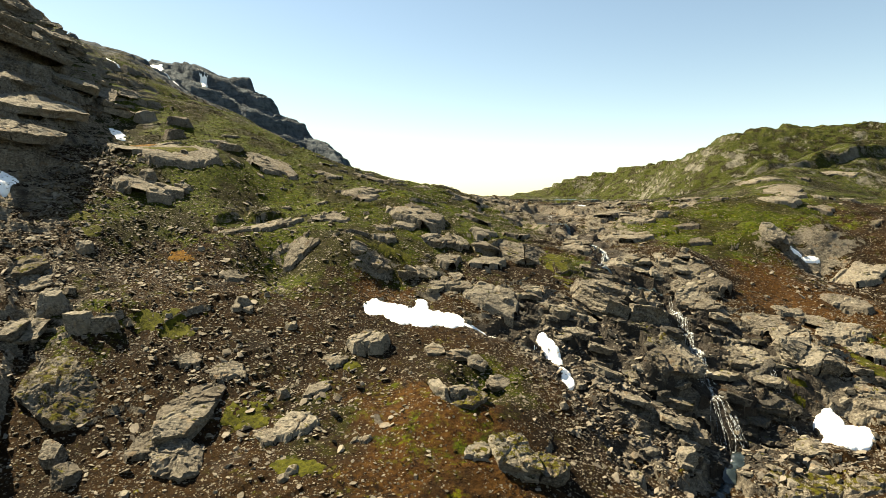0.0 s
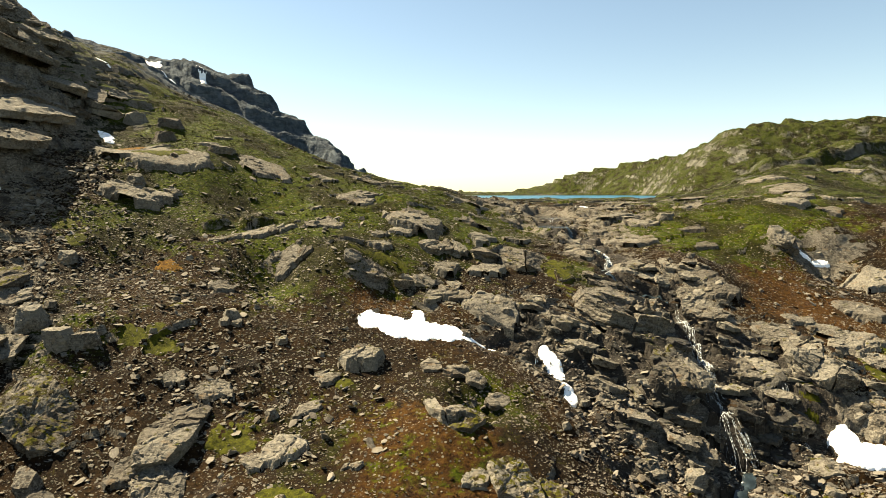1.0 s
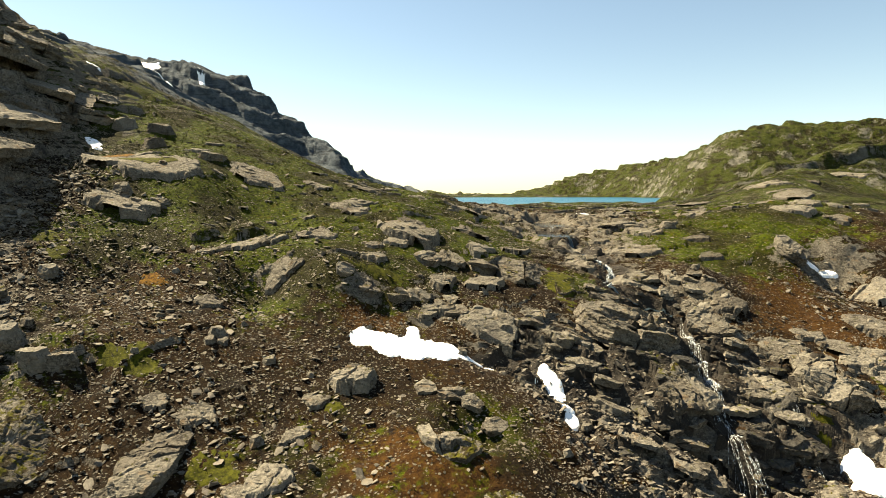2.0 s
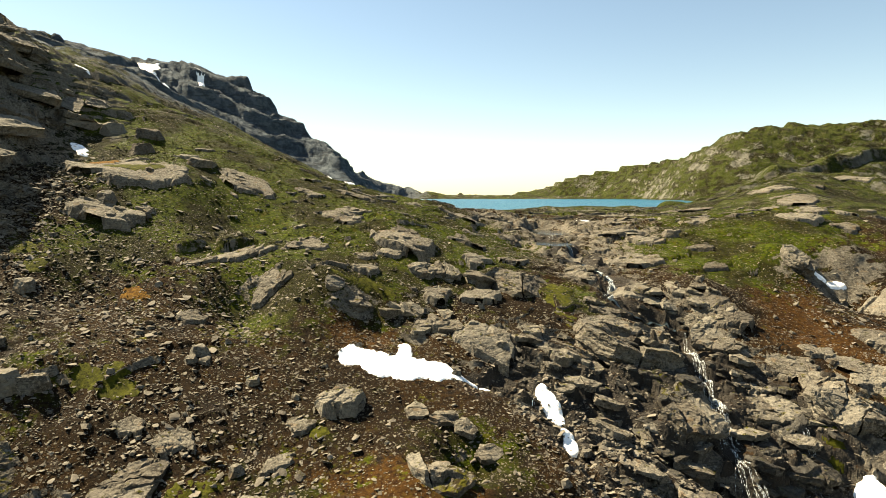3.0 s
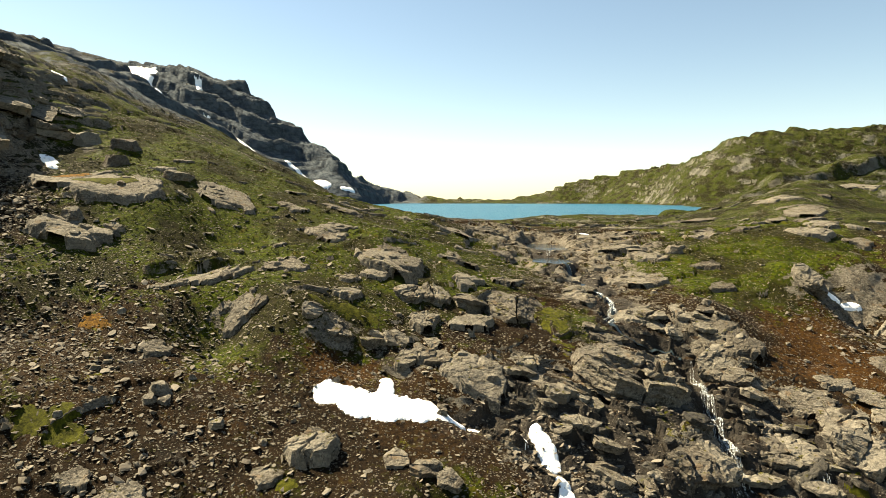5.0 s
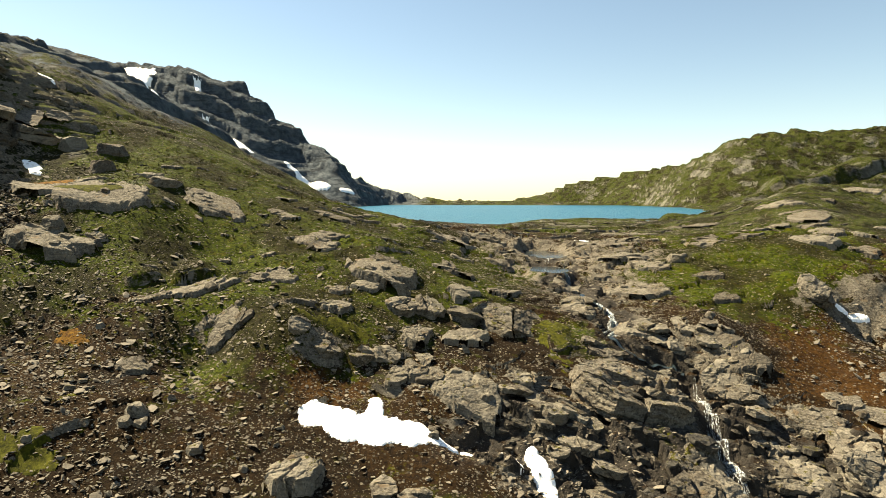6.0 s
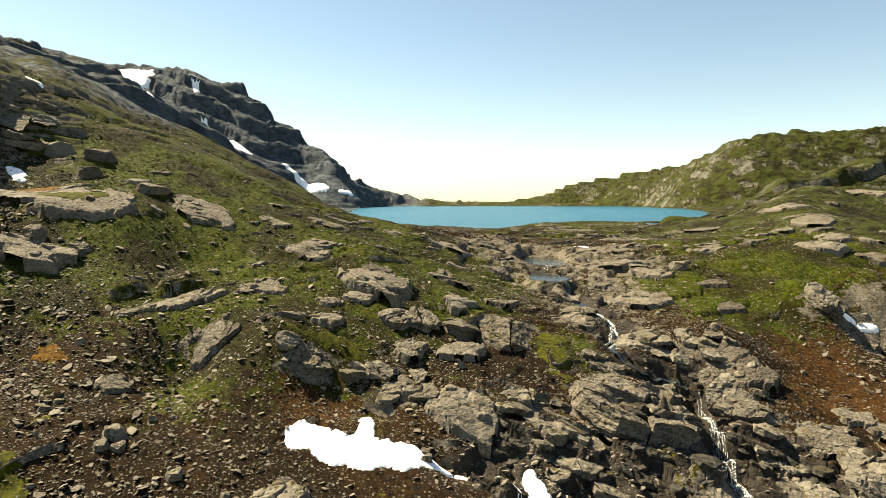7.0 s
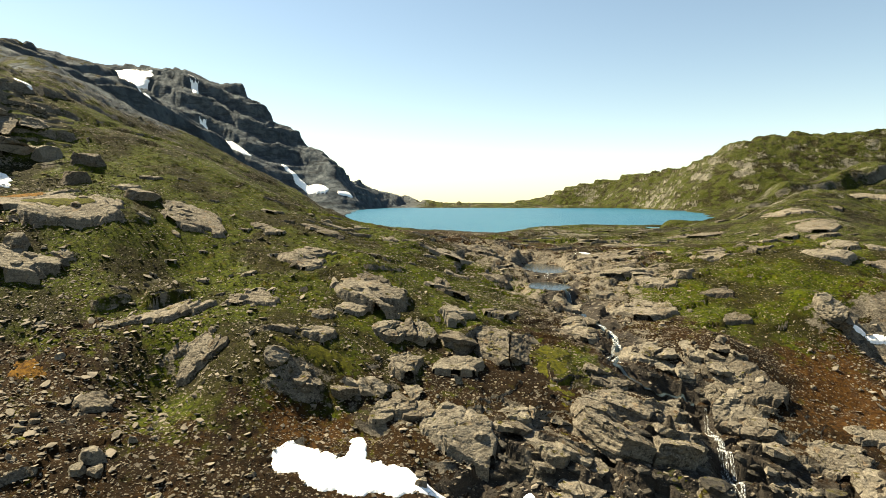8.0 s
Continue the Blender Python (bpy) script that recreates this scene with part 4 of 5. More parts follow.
snow_patch("white snow patch with a ragged edge in the hollow", ((-11.5, 112.6, 3.2, 2.3), (-7.5, 111.0, 3.8, 2.6), (-2.8, 110.6, 4.0, 2.8), (1.6, 110.4, 3.6, 2.3),
           (-3.9, 114.4, 1.25, 3.6), (-4.3, 116.9, 1.0, 0.8), (4.8, 110.4, 2.2, 1.3), (6.8, 110.6, 1.3, 0.8)), 0.6, 0.22, 3, 0.4)
snow_patch("thin tail of snow below the hollow", ((9.4, 111.2, 1.0, 0.7), (11.2, 111.4, 0.9, 0.6), (14.8, 111.0, 1.6, 0.6), (16.4, 109.4, 0.8, 0.8)), 0.25, 0.15, 8, 0.4)
snow_patch("narrow snow patch lying in the gully", ((18.4, 111.4, 1.0, 1.5), (19.2, 109.4, 1.2, 1.9), (20.0, 106.8, 1.4, 2.2)), 0.9, 0.15, 11, 0.2)
snow_patch("small snow patch at the gully's foot", ((20.9, 102.9, 1.1, 1.1), (21.2, 101.2, 1.2, 1.4)), 0.8, 0.15, 14, 0.2)
snow_patch("round snow patch beside the foot of the falls", ((66.0, 101.2, 2.6, 2.6), (67.0, 98.0, 3.6, 3.6), (65.4, 97.0, 3.0, 2.6)), 1.6, 0.2, 17, 0.12)
snow_patch("small snow patch under a rock ledge", ((95.4, 164.6, 2.0, 0.9), (99.4, 163.8, 2.6, 0.7)), 0.5, 0.25, 20, 0.3)
snow_patch("snow remnant at the foot of the dark cliff", ((-92.6, 128.4, 3.2, 2.6),), 0.5, 0.25, 23, 0.3)
snow_patch("snow remnant among scree under the cliff", ((-90.2, 170.8, 2.2, 2.0), (-88.4, 169.2, 1.6, 1.0)), 0.4, 0.25, 26, 0.4)
snow_patch("small snow patch high on the slope", ((-113, 213, 2.0, 2.4),), 0.5, 0.3, 29, 0.3)
snow_patch("broad snowfield on the mountain's summit", ((-575, 1146, 40, 22), (-612, 1150, 34, 18), (-540, 1146, 24, 16)), 5, 2.0, 32, 0.35)
snow_patch("narrow snow streak near the summit", chain(((-452, 1158, 7, 7), (-444, 1150, 5, 8), (-435, 1134, 4, 10))), 3, 1.4, 35, 0.4)
snow_patch("snow streak in a gully of the mountain", chain(((-404, 1083, 6, 6), (-394, 1077, 7, 6), (-383, 1072, 8, 6), (-370, 1069, 9, 5), (-354, 1067, 10, 5), (-337, 1063, 10, 4), (-322, 1059, 7, 3))), 3, 1.2, 38, 0.3)
snow_patch("snow streak on the mountain's foot", chain(((-262, 1074, 8, 4), (-246, 1069, 10, 4), (-227, 1063, 11, 5), (-208, 1058, 11, 5), (-193, 1053, 8, 3))), 3, 1.2, 41, 0.3)
snow_patch("small snow remnant at the mountain's foot", chain(((-164, 1050, 7, 3), (-152, 1054, 6, 3))), 3, 1.2, 42, 0.3)
snow_patch("small snow patch under the dark spur", ((-209, 470, 3.2, 4.5), (-205, 477, 2.4, 4.5)), 2.5, 0.6, 43, 0.4)
snow_patch("snow patch on the mountain's shoulder", ((-520, 1106, 10, 6), (-511, 1098, 7, 6)), 4, 1.4, 44, 0.4)
snow_patch("small snow patch on the lake's far shore", ((288, 1272, 9, 5), (302, 1274, 7, 4)), 5, 1.2, 47, 0.3)

snow_patch("small snow remnant between flat rocks near the lake", ((47.0, 214.4, 1.5, 1.2), (49.0, 214.2, 1.4, 0.9)), 0.4, 0.2, 50, 0.25)


def moss(label, discs, seed, material):
    return snow_patch(label, discs, 0.2, 0.2, seed, 1.3, "moss_cushion", "moss", material)


moss("bright yellow-green moss cushion among stones", ((-28.6, 86.2, 2.6, 2.6), (-26.6, 85.0, 1.6, 1.6)), 63, MOSS)
moss("yellow-green moss patch on stony ground", ((-48.8, 101.6, 3.2, 1.7), (-44.8, 100.8, 3.0, 1.5), (-46.4, 103.0, 1.8, 1.2)), 65, MOSS)
moss("yellow-green moss patch in rusty heath", ((78.6, 113.4, 2.0, 3.6), (79.6, 109.4, 1.8, 2.6)), 67, MOSS)
moss("olive moss patch on rock beside the falls", ((41.4, 118.4, 2.8, 2.0), (44.0, 117.6, 1.8, 1.4)), 69, MOSS)
moss("orange-brown moss patch on stony ground", ((-53.4, 123.2, 2.0, 1.5), (-51.4, 122.2, 1.2, 1.0)), 71, RUSTMOSS)
moss("olive moss patch beside the scree", ((-74.0, 127.2, 3.4, 2.6), (-71.6, 124.6, 2.2, 2.2)), 73, MOSS)
moss("green turf hollow above the snow", ((-13.6, 128.8, 4.2, 1.4), (-9.6, 129.6, 3.0, 1.2), (-17.0, 128.2, 2.4, 1.0)), 75, MOSS)
moss("green turf tongue beside the stream", ((25.4, 138.0, 2.8, 4.2), (26.6, 133.6, 2.2, 3.2), (27.0, 142.0, 2.4, 3.4)), 77, MOSS)
moss("yellow moss spot below a rock hump", ((-14.6, 96.8, 1.3, 0.8),), 79, MOSS)
moss("yellow-green moss by the side trickle", ((63.2, 107.0, 1.4, 2.0),), 81, MOSS)
moss("yellow-green moss patch on brown turf", ((-19.4, 75.4, 2.4, 1.4), (-16.4, 74.4, 1.6, 1.0)), 83, MOSS)

stream = ribbon("stream", ((34, 179), (36, 171), (38.5, 157), (40.5, 151), (37.5, 142), (41, 139), (48, 140.5), (51, 138)),
                1.0, 0.16, STREAMWATER, 2, 0.5)
tagged(stream, "shallow dark stream between the rocks", "stream", kind="structure")
brook = ribbon("stream", ((47.5, 96), (46, 93), (38, 84), (34, 70), (30, 45)), 1.6, 0.2, STREAMWATER, 4, 0.6)
tagged(brook, "stony brook below the falls", "stream", kind="structure")

for pool_at, label in zip(POOLS, ("small clear pool in the stream above the falls", "long still pool between flat rocks")):
    PX, PY = np.linspace(pool_at[0] - 8, pool_at[0] + 8, 44), np.linspace(pool_at[1] - 16, pool_at[1] + 16, 80)
    px, py = np.meshgrid(PX, PY)
    q = sheet(PX, PY)
    q = q[(pool_out(px, py, (pool_at,)).ravel()[q] < 1.22).all(1)]
    pool = new("pool", mesh_of("pool", np.stack([px, py, np.full_like(px, pool_at[4])], -1).reshape(-1, 3), q, STREAMWATER, True))
    tagged(pool, label, "pool", kind="structure")


def strands(label, points, n, spread, width, seed, lift=0.3):
    """White water: a thing of several thin strands."""
    x0, y0 = points[0]
    top = tagged(new("waterfall"), label, "waterfall")
    top.location = (x0, y0, float(ground_z(x0, y0)))
    rng = np.random.default_rng(seed)
    for k in range(n):
        off = spread * rng.uniform(-1, 1)
        a, b = sorted(rng.uniform(0, 1, 2)) if k > 1 else (0, 1)
        b = min(1, max(b, a + 0.35))
        xs, ys = run_of(points, 0.4)
        i, j = int(a * (len(xs) - 1)), int(b * (len(xs) - 1)) + 1
        grow = np.linspace(a, b, max(2, j - i))
        line = [(xx + off * g, yy) for xx, yy, g in zip(xs[i:j], ys[i:j], grow)]
        if len(line) < 8:
            continue
        ob = ribbon("strand", line, width * rng.uniform(0.5, 1.4), lift, FOAM, seed + 13 * k, 0.8, 0.25, 0.9, 0.2)
        ob.parent, ob.matrix_parent_inverse = top, top.matrix_world.inverted()
        ob.matrix_parent_inverse = Matrix.Translation(top.location).inverted()
    return top


strands("white waterfall running down dark broken rock", ((51.5, 137.5), (51, 133), (49.5, 125), (48, 118), (47.5, 114), (47.5, 110), (46.8, 105)), 20, 1.8, 0.15, 3, 0.35)
strands("lower fan of the waterfall over black ledges", ((46.8, 106), (47, 103), (48.2, 99.5), (48.8, 96.5), (48.5, 94.5)), 20, 4.0, 0.10, 5, 0.3)
strands("thin side trickle over the rock face", ((60, 112), (59.5, 106), (59, 101), (58.5, 97.5)), 8, 1.6, 0.09, 7, 0.25)
strands("small white cascade below the pool", ((38.6, 157), (40.6, 152.5), (40.2, 149), (38, 145.5), (38.6, 142.5)), 6, 0.9, 0.4, 9, 0.2)
strands("white riffle between the two pools", ((34.4, 193.5), (33.8, 191.5), (33.2, 189), (33, 187.5)), 3, 1.2, 0.2, 15, 0.15)
strands("white riffle at the outlet of the pool", ((35.6, 174), (36, 171), (36.6, 168.5), (37, 166)), 4, 0.8, 0.4, 11, 0.2)

# ---------------------------------------------------------------- the larger rocks, each in its place
def moss_on(slab, label, discs, seed, material):
    """A thin mat of moss that follows the top of a slab."""
    me = slab.children[0].data if slab.children else slab.data
    v = np.empty(3 * len(me.vertices), np.float32)
    me.vertices.foreach_get("co", v)
    v = v.reshape(-1, 3) + np.array(slab.location, np.float32)
    f = np.empty(4 * len(me.polygons), np.int32)
    me.polygons.foreach_get("vertices", f)
    f = f.reshape(-1, 4)
    reach = np.full(len(v), -9.0)
    for cx, cy, rx, ry in discs:
        reach = np.maximum(reach, 1 - ((v[:, 0] - cx) / rx) ** 2 - ((v[:, 1] - cy) / ry) ** 2)
    reach = reach + 0.9 * fbm(v[:, 0], v[:, 1], 1.6, 4, seed, 0.65)
    v[:, 2] += np.where(reach > 0.12, 0.10, -0.05)
    q = f[(reach[f] > 0).all(1)]
    used, q = np.unique(q, return_inverse=True)
    return tagged(new("moss_cushion", mesh_of("moss_cushion", v[used], q.reshape(-1, 4), material, True)), label, "moss")


broad_slab = bedrock("rock_slab", "broad pale bedrock slab with rust lichen on turf", -76.0, 161.4, 33.0, 15.0, 2.2, -8, 4, ROCK, "rock slab", "", 2, 0.1)
moss_on(broad_slab, "rust-orange moss on the edge of a pale slab", ((-84.6, 164.0, 5.0, 2.8), (-80.4, 165.0, 3.6, 2.2)), 61, RUSTMOSS)
moss_on(broad_slab, "olive moss mat on a broad pale slab", ((-71.4, 159.6, 5.0, 2.4), (-67.0, 161.6, 3.0, 2.0), (-75.0, 158.0, 2.6, 1.6)), 62, MOSS)
bedrock("rock_slab", "thin pale rock ledge with a dark undercut", -68.6, 142.7, 22.4, 6.9, 2.4, -6, 3, ROCK, "rock slab", "", 3, 0.15)
rock("boulder", "grey boulder resting on a rock ledge", -70.4, 146.6, 3.8, 3.4, 3.0, 20, 0, 0, 0.2, 1, ROCK, "boulder")
rock("boulder", "round grey boulder on the grassy slope", -76.1, 174.9, 5.7, 5.2, 4.0, 30, 0, 0, 0.2, 1, ROCK, "boulder")
bedrock("rock_slab", "pale block at the end of a slab", -65.2, 162.1, 13.4, 8.8, 1.3, -25, 8, ROCK, "rock slab", "", 3, 0.15)
rock("boulder", "pale square boulder beside a shaded hollow", -65.8, 101.8, 4.7, 4.2, 4.7, 25, 0, 0, 0.25, 1, ROCK, "boulder")
rock("boulder", "pale square boulder among scree", -59.0, 97.9, 4.4, 4.0, 4.2, -20, 0, 0, 0.25, 1, ROCK, "boulder")
rock("boulder", "grey block leaning beside other boulders", -55.3, 98.3, 4.2, 3.3, 3.3, 10, 0, 0, 0.25, 1, ROCK, "boulder")
rock("bedrock_outcrop", "large brown-grey bedrock slab with an undercut edge", -56.3, 87.8, 16.5, 9.9, 3.6, -38, -4, 10, 0.5, 3, MOSSY, "outcrop")
rock("boulder", "grey slab-sided boulder on gravel", -52.3, 79.4, 5.4, 2.7, 2.7, -40, 0, 10, 0.3, 1, ROCK, "boulder")
rock("boulder", "rough grey boulder on gravel", -48.9, 76.9, 3.7, 3.4, 3.0, 15, 0, 0, 0.3, 1, ROCK, "boulder")
rock("bedrock_outcrop", "tall pale rock rib with cracks", -36.6, 86.1, 8.6, 15.0, 4.4, -14, -8, 6, 0.5, 3, ROCK, "outcrop")
rock("bedrock_outcrop", "pale broken foot of a rock rib", -35.0, 78.3, 7.5, 7.4, 3.6, -10, -6, 6, 0.5, 3, ROCK, "outcrop")
bedrock("bedrock_outcrop", "grey rock hump on brown turf", -12.4, 102.2, 7.8, 6.0, 2.6, 10, 0, ROCK, "outcrop", "", 2, 0.5)
rock("rock_block", "pale jointed block on mossy ground", 0.5, 88.0, 5.3, 6.9, 2.9, -14, -6, 6, 0.58, 2, ROCK, "rock")
rock("rock_block", "pale block with moss along its foot", 3.7, 85.1, 5.4, 4.9, 3.5, 8, -2, -4, 0.58, 2, MOSSY, "rock")
rock("rock_block", "pale jointed block on the knoll", 2.6, 98.9, 4.0, 3.2, 2.8, -16, -3, 0, 0.58, 2, ROCK, "rock")
rock("rock_block", "pale upright block on the knoll", 5.6, 97.8, 3.4, 4.0, 3.0, 12, -4, 0, 0.58, 2, ROCK, "rock")
rock("rock_block", "low pale rock on the knoll", -1.5, 100.7, 3.7, 4.0, 1.8, -10, -3, 0, 0.58, 2, ROCK, "rock")
rock("rock_block", "dark block at the knoll's edge", 8.6, 94.8, 4.1, 3.3, 2.5, 14, 0, 10, 0.58, 2, ROCK, "rock")
rock("bedrock_outcrop", "pale rock boss with moss on top", 8.9, 77.0, 6.1, 8.0, 4.4, -18, -4, 6, 0.5, 2, MOSSY, "outcrop")
rock("bedrock_outcrop", "pale mossy rock boss above the gully", 12.4, 75.7, 6.1, 6.6, 4.4, 12, -2, 4, 0.5, 2, MOSSY, "outcrop")
bedrock("bedrock_outcrop", "grey layered rock in brown turf", -20.6, 84.0, 6.6, 8.7, 1.2, -24, 6, ROCK, "outcrop", "", 2, 0.5)
bedrock("rock_slab", "pale tilted slab with a dark undercut on turf", -6.1, 150.5, 15.6, 10.2, 2.6, -14, 5, ROCK, "rock slab", "", 3, 0.15)
rock("rock_block", "pale jointed block on the ridge's edge", 2.9, 141.5, 6.5, 5.8, 4.9, 12, -4, 4, 0.58, 2, ROCK, "rock")
rock("rock_block", "pale rounded rock in turf", -1.8, 140.7, 7.3, 5.9, 4.0, -8, -4, 4, 0.58, 2, ROCK, "rock")
rock("bedrock_outcrop", "broad pale bedrock hump beside the stream", 19.5, 143.2, 15.8, 13.8, 4.2, -26, -6, 6, 0.5, 4, ROCK, "outcrop")
bedrock("rock_slab", "low pale rock in green turf", -20.0, 133.3, 9.1, 7.0, 1.1, -10, 4, ROCK, "rock slab", "", 2, 0.15)
bedrock("rock_slab", "grey tilted block in green turf", -13.4, 134.4, 6.5, 5.7, 1.2, 14, 4, ROCK, "rock slab", "", 2, 0.15)
rock("bedrock_outcrop", "large pale bedrock slab with an overhanging foot", 37.7, 127.6, 22.0, 16.9, 5.5, -24, -6, 8, 0.5, 4, ROCK, "outcrop")
rock("bedrock_outcrop", "smooth pale rock block above the falls", 57.4, 133.1, 12.5, 9.5, 4.4, 10, -4, -6, 0.5, 3, ROCK, "outcrop")
bedrock("bedrock_outcrop", "pale jointed ledge above the falls", 58.7, 137.9, 14.8, 8.1, 1.7, 8, -4, ROCK, "outcrop", "", 3, 0.5)
rock("rock_block", "pale block beside the fall's lip", 54.5, 138.6, 6.2, 4.4, 3.1, -20, -2, 0, 0.58, 2, ROCK, "rock")
rock("rock_block", "pale upright block beside the gully", 22.3, 117.9, 4.6, 4.1, 5.5, 14, -3, 0, 0.58, 2, ROCK, "rock")
rock("rock_block", "grey block above the gully", 18.3, 125.1, 5.8, 5.2, 5.2, -14, -2, 0, 0.58, 2, ROCK, "rock")
rock("bedrock_outcrop", "brown layered rock face beside the falls", 56.7, 114.2, 12.8, 8.4, 5.0, -12, -4, 4, 0.5, 4, ROCK, "outcrop")
rock("rock_block", "square grey block on the rock face", 59.2, 120.7, 7.1, 3.6, 3.6, -10, -2, 4, 0.58, 2, ROCK, "rock")
rock("bedrock_outcrop", "dark layered rock slabs beside the falls", 41.9, 107.9, 13.0, 7.1, 4.4, -16, -4, 12, 0.5, 3, ROCK, "outcrop")
bedrock("bedrock_outcrop", "brown rock shoulder with a mossy top", 42.8, 113.4, 9.5, 7.3, 1.7, -18, 10, MOSSY, "outcrop", "", 3, 0.5)
bedrock("rock_slab", "tilted dark slab over a black hollow", 41.1, 104.3, 11.5, 5.0, 1.4, -20, 16, ROCK, "rock slab", "", 3, 0.15)
bedrock("bedrock_outcrop", "wet dark rock ledge under the fall", 53.0, 105.6, 6.4, 4.4, 1.7, 20, -10, WETROCK, "outcrop", "", 2, 0.5)
# these two walls take the darker rock material for its tone
rock("bedrock_outcrop", "dark layered rock wall", 57.9, 105.2, 10.9, 7.2, 5.0, -8, -4, 4, 0.5, 4, WETROCK, "outcrop")
bedrock("bedrock_outcrop", "dark jointed rock wall", 58.1, 110.7, 8.4, 6.5, 1.7, 12, 4, WETROCK, "outcrop", "", 2, 0.5)
rock("bedrock_outcrop", "grey layered rock tower with an undercut side", 87.4, 160.8, 7.5, 9.5, 6.5, 16, -4, 4, 0.5, 2, ROCK, "outcrop")
rock("bedrock_outcrop", "pale rock hump with a dark overhang", 68.5, 110.7, 12.3, 8.1, 4.6, -18, -6, 8, 0.5, 3, ROCK, "outcrop")
bedrock("rock_slab", "pale rock in rusty heath", 67.0, 115.6, 7.4, 6.5, 1.2, 12, 0, ROCK, "rock slab", "", 2, 0.15)
bedrock("rock_slab", "pale rock in rusty heath", 91.1, 135.9, 10.8, 9.5, 1.7, -12, 4, ROCK, "rock slab", "", 3, 0.15)
bedrock("bedrock_outcrop", "pale bedrock on the heath slope", 107.4, 155.1, 14.5, 11.1, 1.7, 10, 4, ROCK, "outcrop", "", 3, 0.5)
bedrock("rock_slab", "pale narrow slab in green turf", -47.2, 169.2, 14.9, 8.2, 1.1, -20, 6, ROCK, "rock slab", "", 3, 0.15)
bedrock("rock_slab", "pale slab in green turf", -21.2, 160.1, 11.3, 7.4, 0.9, -12, 4, ROCK, "rock slab", "", 3, 0.15)
bedrock("rock_slab", "long pale rock ledge along a dark cleft", -40.3, 138.8, 18.9, 5.8, 0.8, 24, -6, ROCK, "rock slab", "", 3, 0.15)
bedrock("rock_slab", "dark rock ledge along a cleft", -45.4, 134.7, 9.3, 3.1, 0.7, 22, -6, ROCK, "rock slab", "", 2, 0.15)
rock("boulder", "grey boulder in a heap on brown turf", -36.0, 109.3, 2.9, 2.6, 2.3, 20, 0, 0, 0.2, 1, ROCK, "boulder")
rock("boulder", "small grey boulder in a heap", -36.5, 107.3, 1.9, 1.7, 1.3, -20, 0, 0, 0.2, 1, ROCK, "boulder")
rock("boulder", "small grey boulder in a heap", -34.5, 107.5, 1.7, 1.5, 1.2, 40, 0, 0, 0.2, 1, ROCK, "boulder")
rock("boulder", "pale boulder on brown turf", -26.2, 104.7, 2.0, 1.8, 1.6, 10, 0, 0, 0.2, 1, ROCK, "boulder")
rock("boulder", "pale boulder among stones", -24.2, 90.4, 2.0, 1.8, 1.6, 30, 0, 0, 0.2, 1, ROCK, "boulder")
rock("boulder", "small dark stone on the snow", 4.6, 110.6, 1.7, 1.5, 1.2, 0, 0, 0, 0.0, 1, ROCK, "boulder")
bedrock("rock_slab", "pale slab in green turf", -26.7, 145.0, 9.6, 6.3, 0.8, -14, 4, ROCK, "rock slab", "", 3, 0.15)
bedrock("rock_slab", "pale rock hump in brown turf", -30.6, 129.9, 7.3, 5.6, 0.9, 10, 0, ROCK, "rock slab", "", 2, 0.15)
bedrock("rock_slab", "pale flat rock in brown turf", -41.5, 119.2, 6.9, 5.3, 0.8, -12, 0, ROCK, "rock slab", "", 2, 0.15)
bedrock("rock_slab", "flat pale bedrock by the stream", 47.0, 165.4, 15.0, 8.2, 1.2, -14, 6, ROCK, "rock slab", "", 3, 0.15)
bedrock("rock_slab", "pale rock hump by the stream", 32.9, 153.1, 10.3, 6.7, 1.2, -18, 8, ROCK, "rock slab", "", 3, 0.15)
rock("rock_block", "grey rock beside the cascade", 35.1, 136.3, 7.4, 5.1, 2.9, -16, -3, 8, 0.58, 2, ROCK, "rock")
bedrock("rock_slab", "flat pale rock near the lake's outlet", 18.0, 203.7, 12.1, 8.0, 1.0, 0, 0, ROCK, "rock slab", "", 3, 0.15)
bedrock("rock_slab", "long flat pale rock near the shore", 5.9, 189.9, 16.8, 9.2, 0.8, 4, 0, ROCK, "rock slab", "", 3, 0.15)
bedrock("rock_slab", "thin flat bedrock sheet beside the stream", 49.1, 188.4, 21.1, 6.5, 0.7, -8, 3, ROCK, "rock slab", "", 3, 0.15)
bedrock("rock_slab", "thin flat bedrock sheet beside the stream", 52.6, 211.8, 28.2, 8.7, 0.7, -4, 2, ROCK, "rock slab", "", 3, 0.15)
bedrock("rock_slab", "thin flat bedrock sheet near the shore", 64.8, 233.0, 24.3, 7.4, 0.7, -10, 3, ROCK, "rock slab", "", 3, 0.15)
bedrock("bedrock_outcrop", "dark rock step on the ridge", 18.3, 156.3, 9.1, 6.0, 1.3, 20, 4, ROCK, "outcrop", "", 2, 0.5)
bedrock("bedrock_outcrop", "grey rock step on the ridge", 10.3, 150.5, 8.7, 6.6, 1.4, 12, 4, ROCK, "outcrop", "", 2, 0.5)
bedrock("bedrock_outcrop", "rough grey rocks above the snow", 0.9, 133.2, 7.0, 6.1, 1.7, 10, 0, ROCK, "outcrop", "", 2, 0.5)
bedrock("bedrock_outcrop", "broken grey rock wall above the snow", 9.9, 121.7, 12.7, 9.7, 1.7, -12, 4, ROCK, "outcrop", "", 3, 0.5)
bedrock("bedrock_outcrop", "broken grey rock in turf", 8.5, 134.7, 9.0, 6.9, 1.4, -14, 4, ROCK, "outcrop", "", 2, 0.5)
bedrock("bedrock_outcrop", "dark rock step above the snow", -0.3, 123.9, 7.0, 5.4, 1.4, 10, 0, ROCK, "outcrop", "", 2, 0.5)
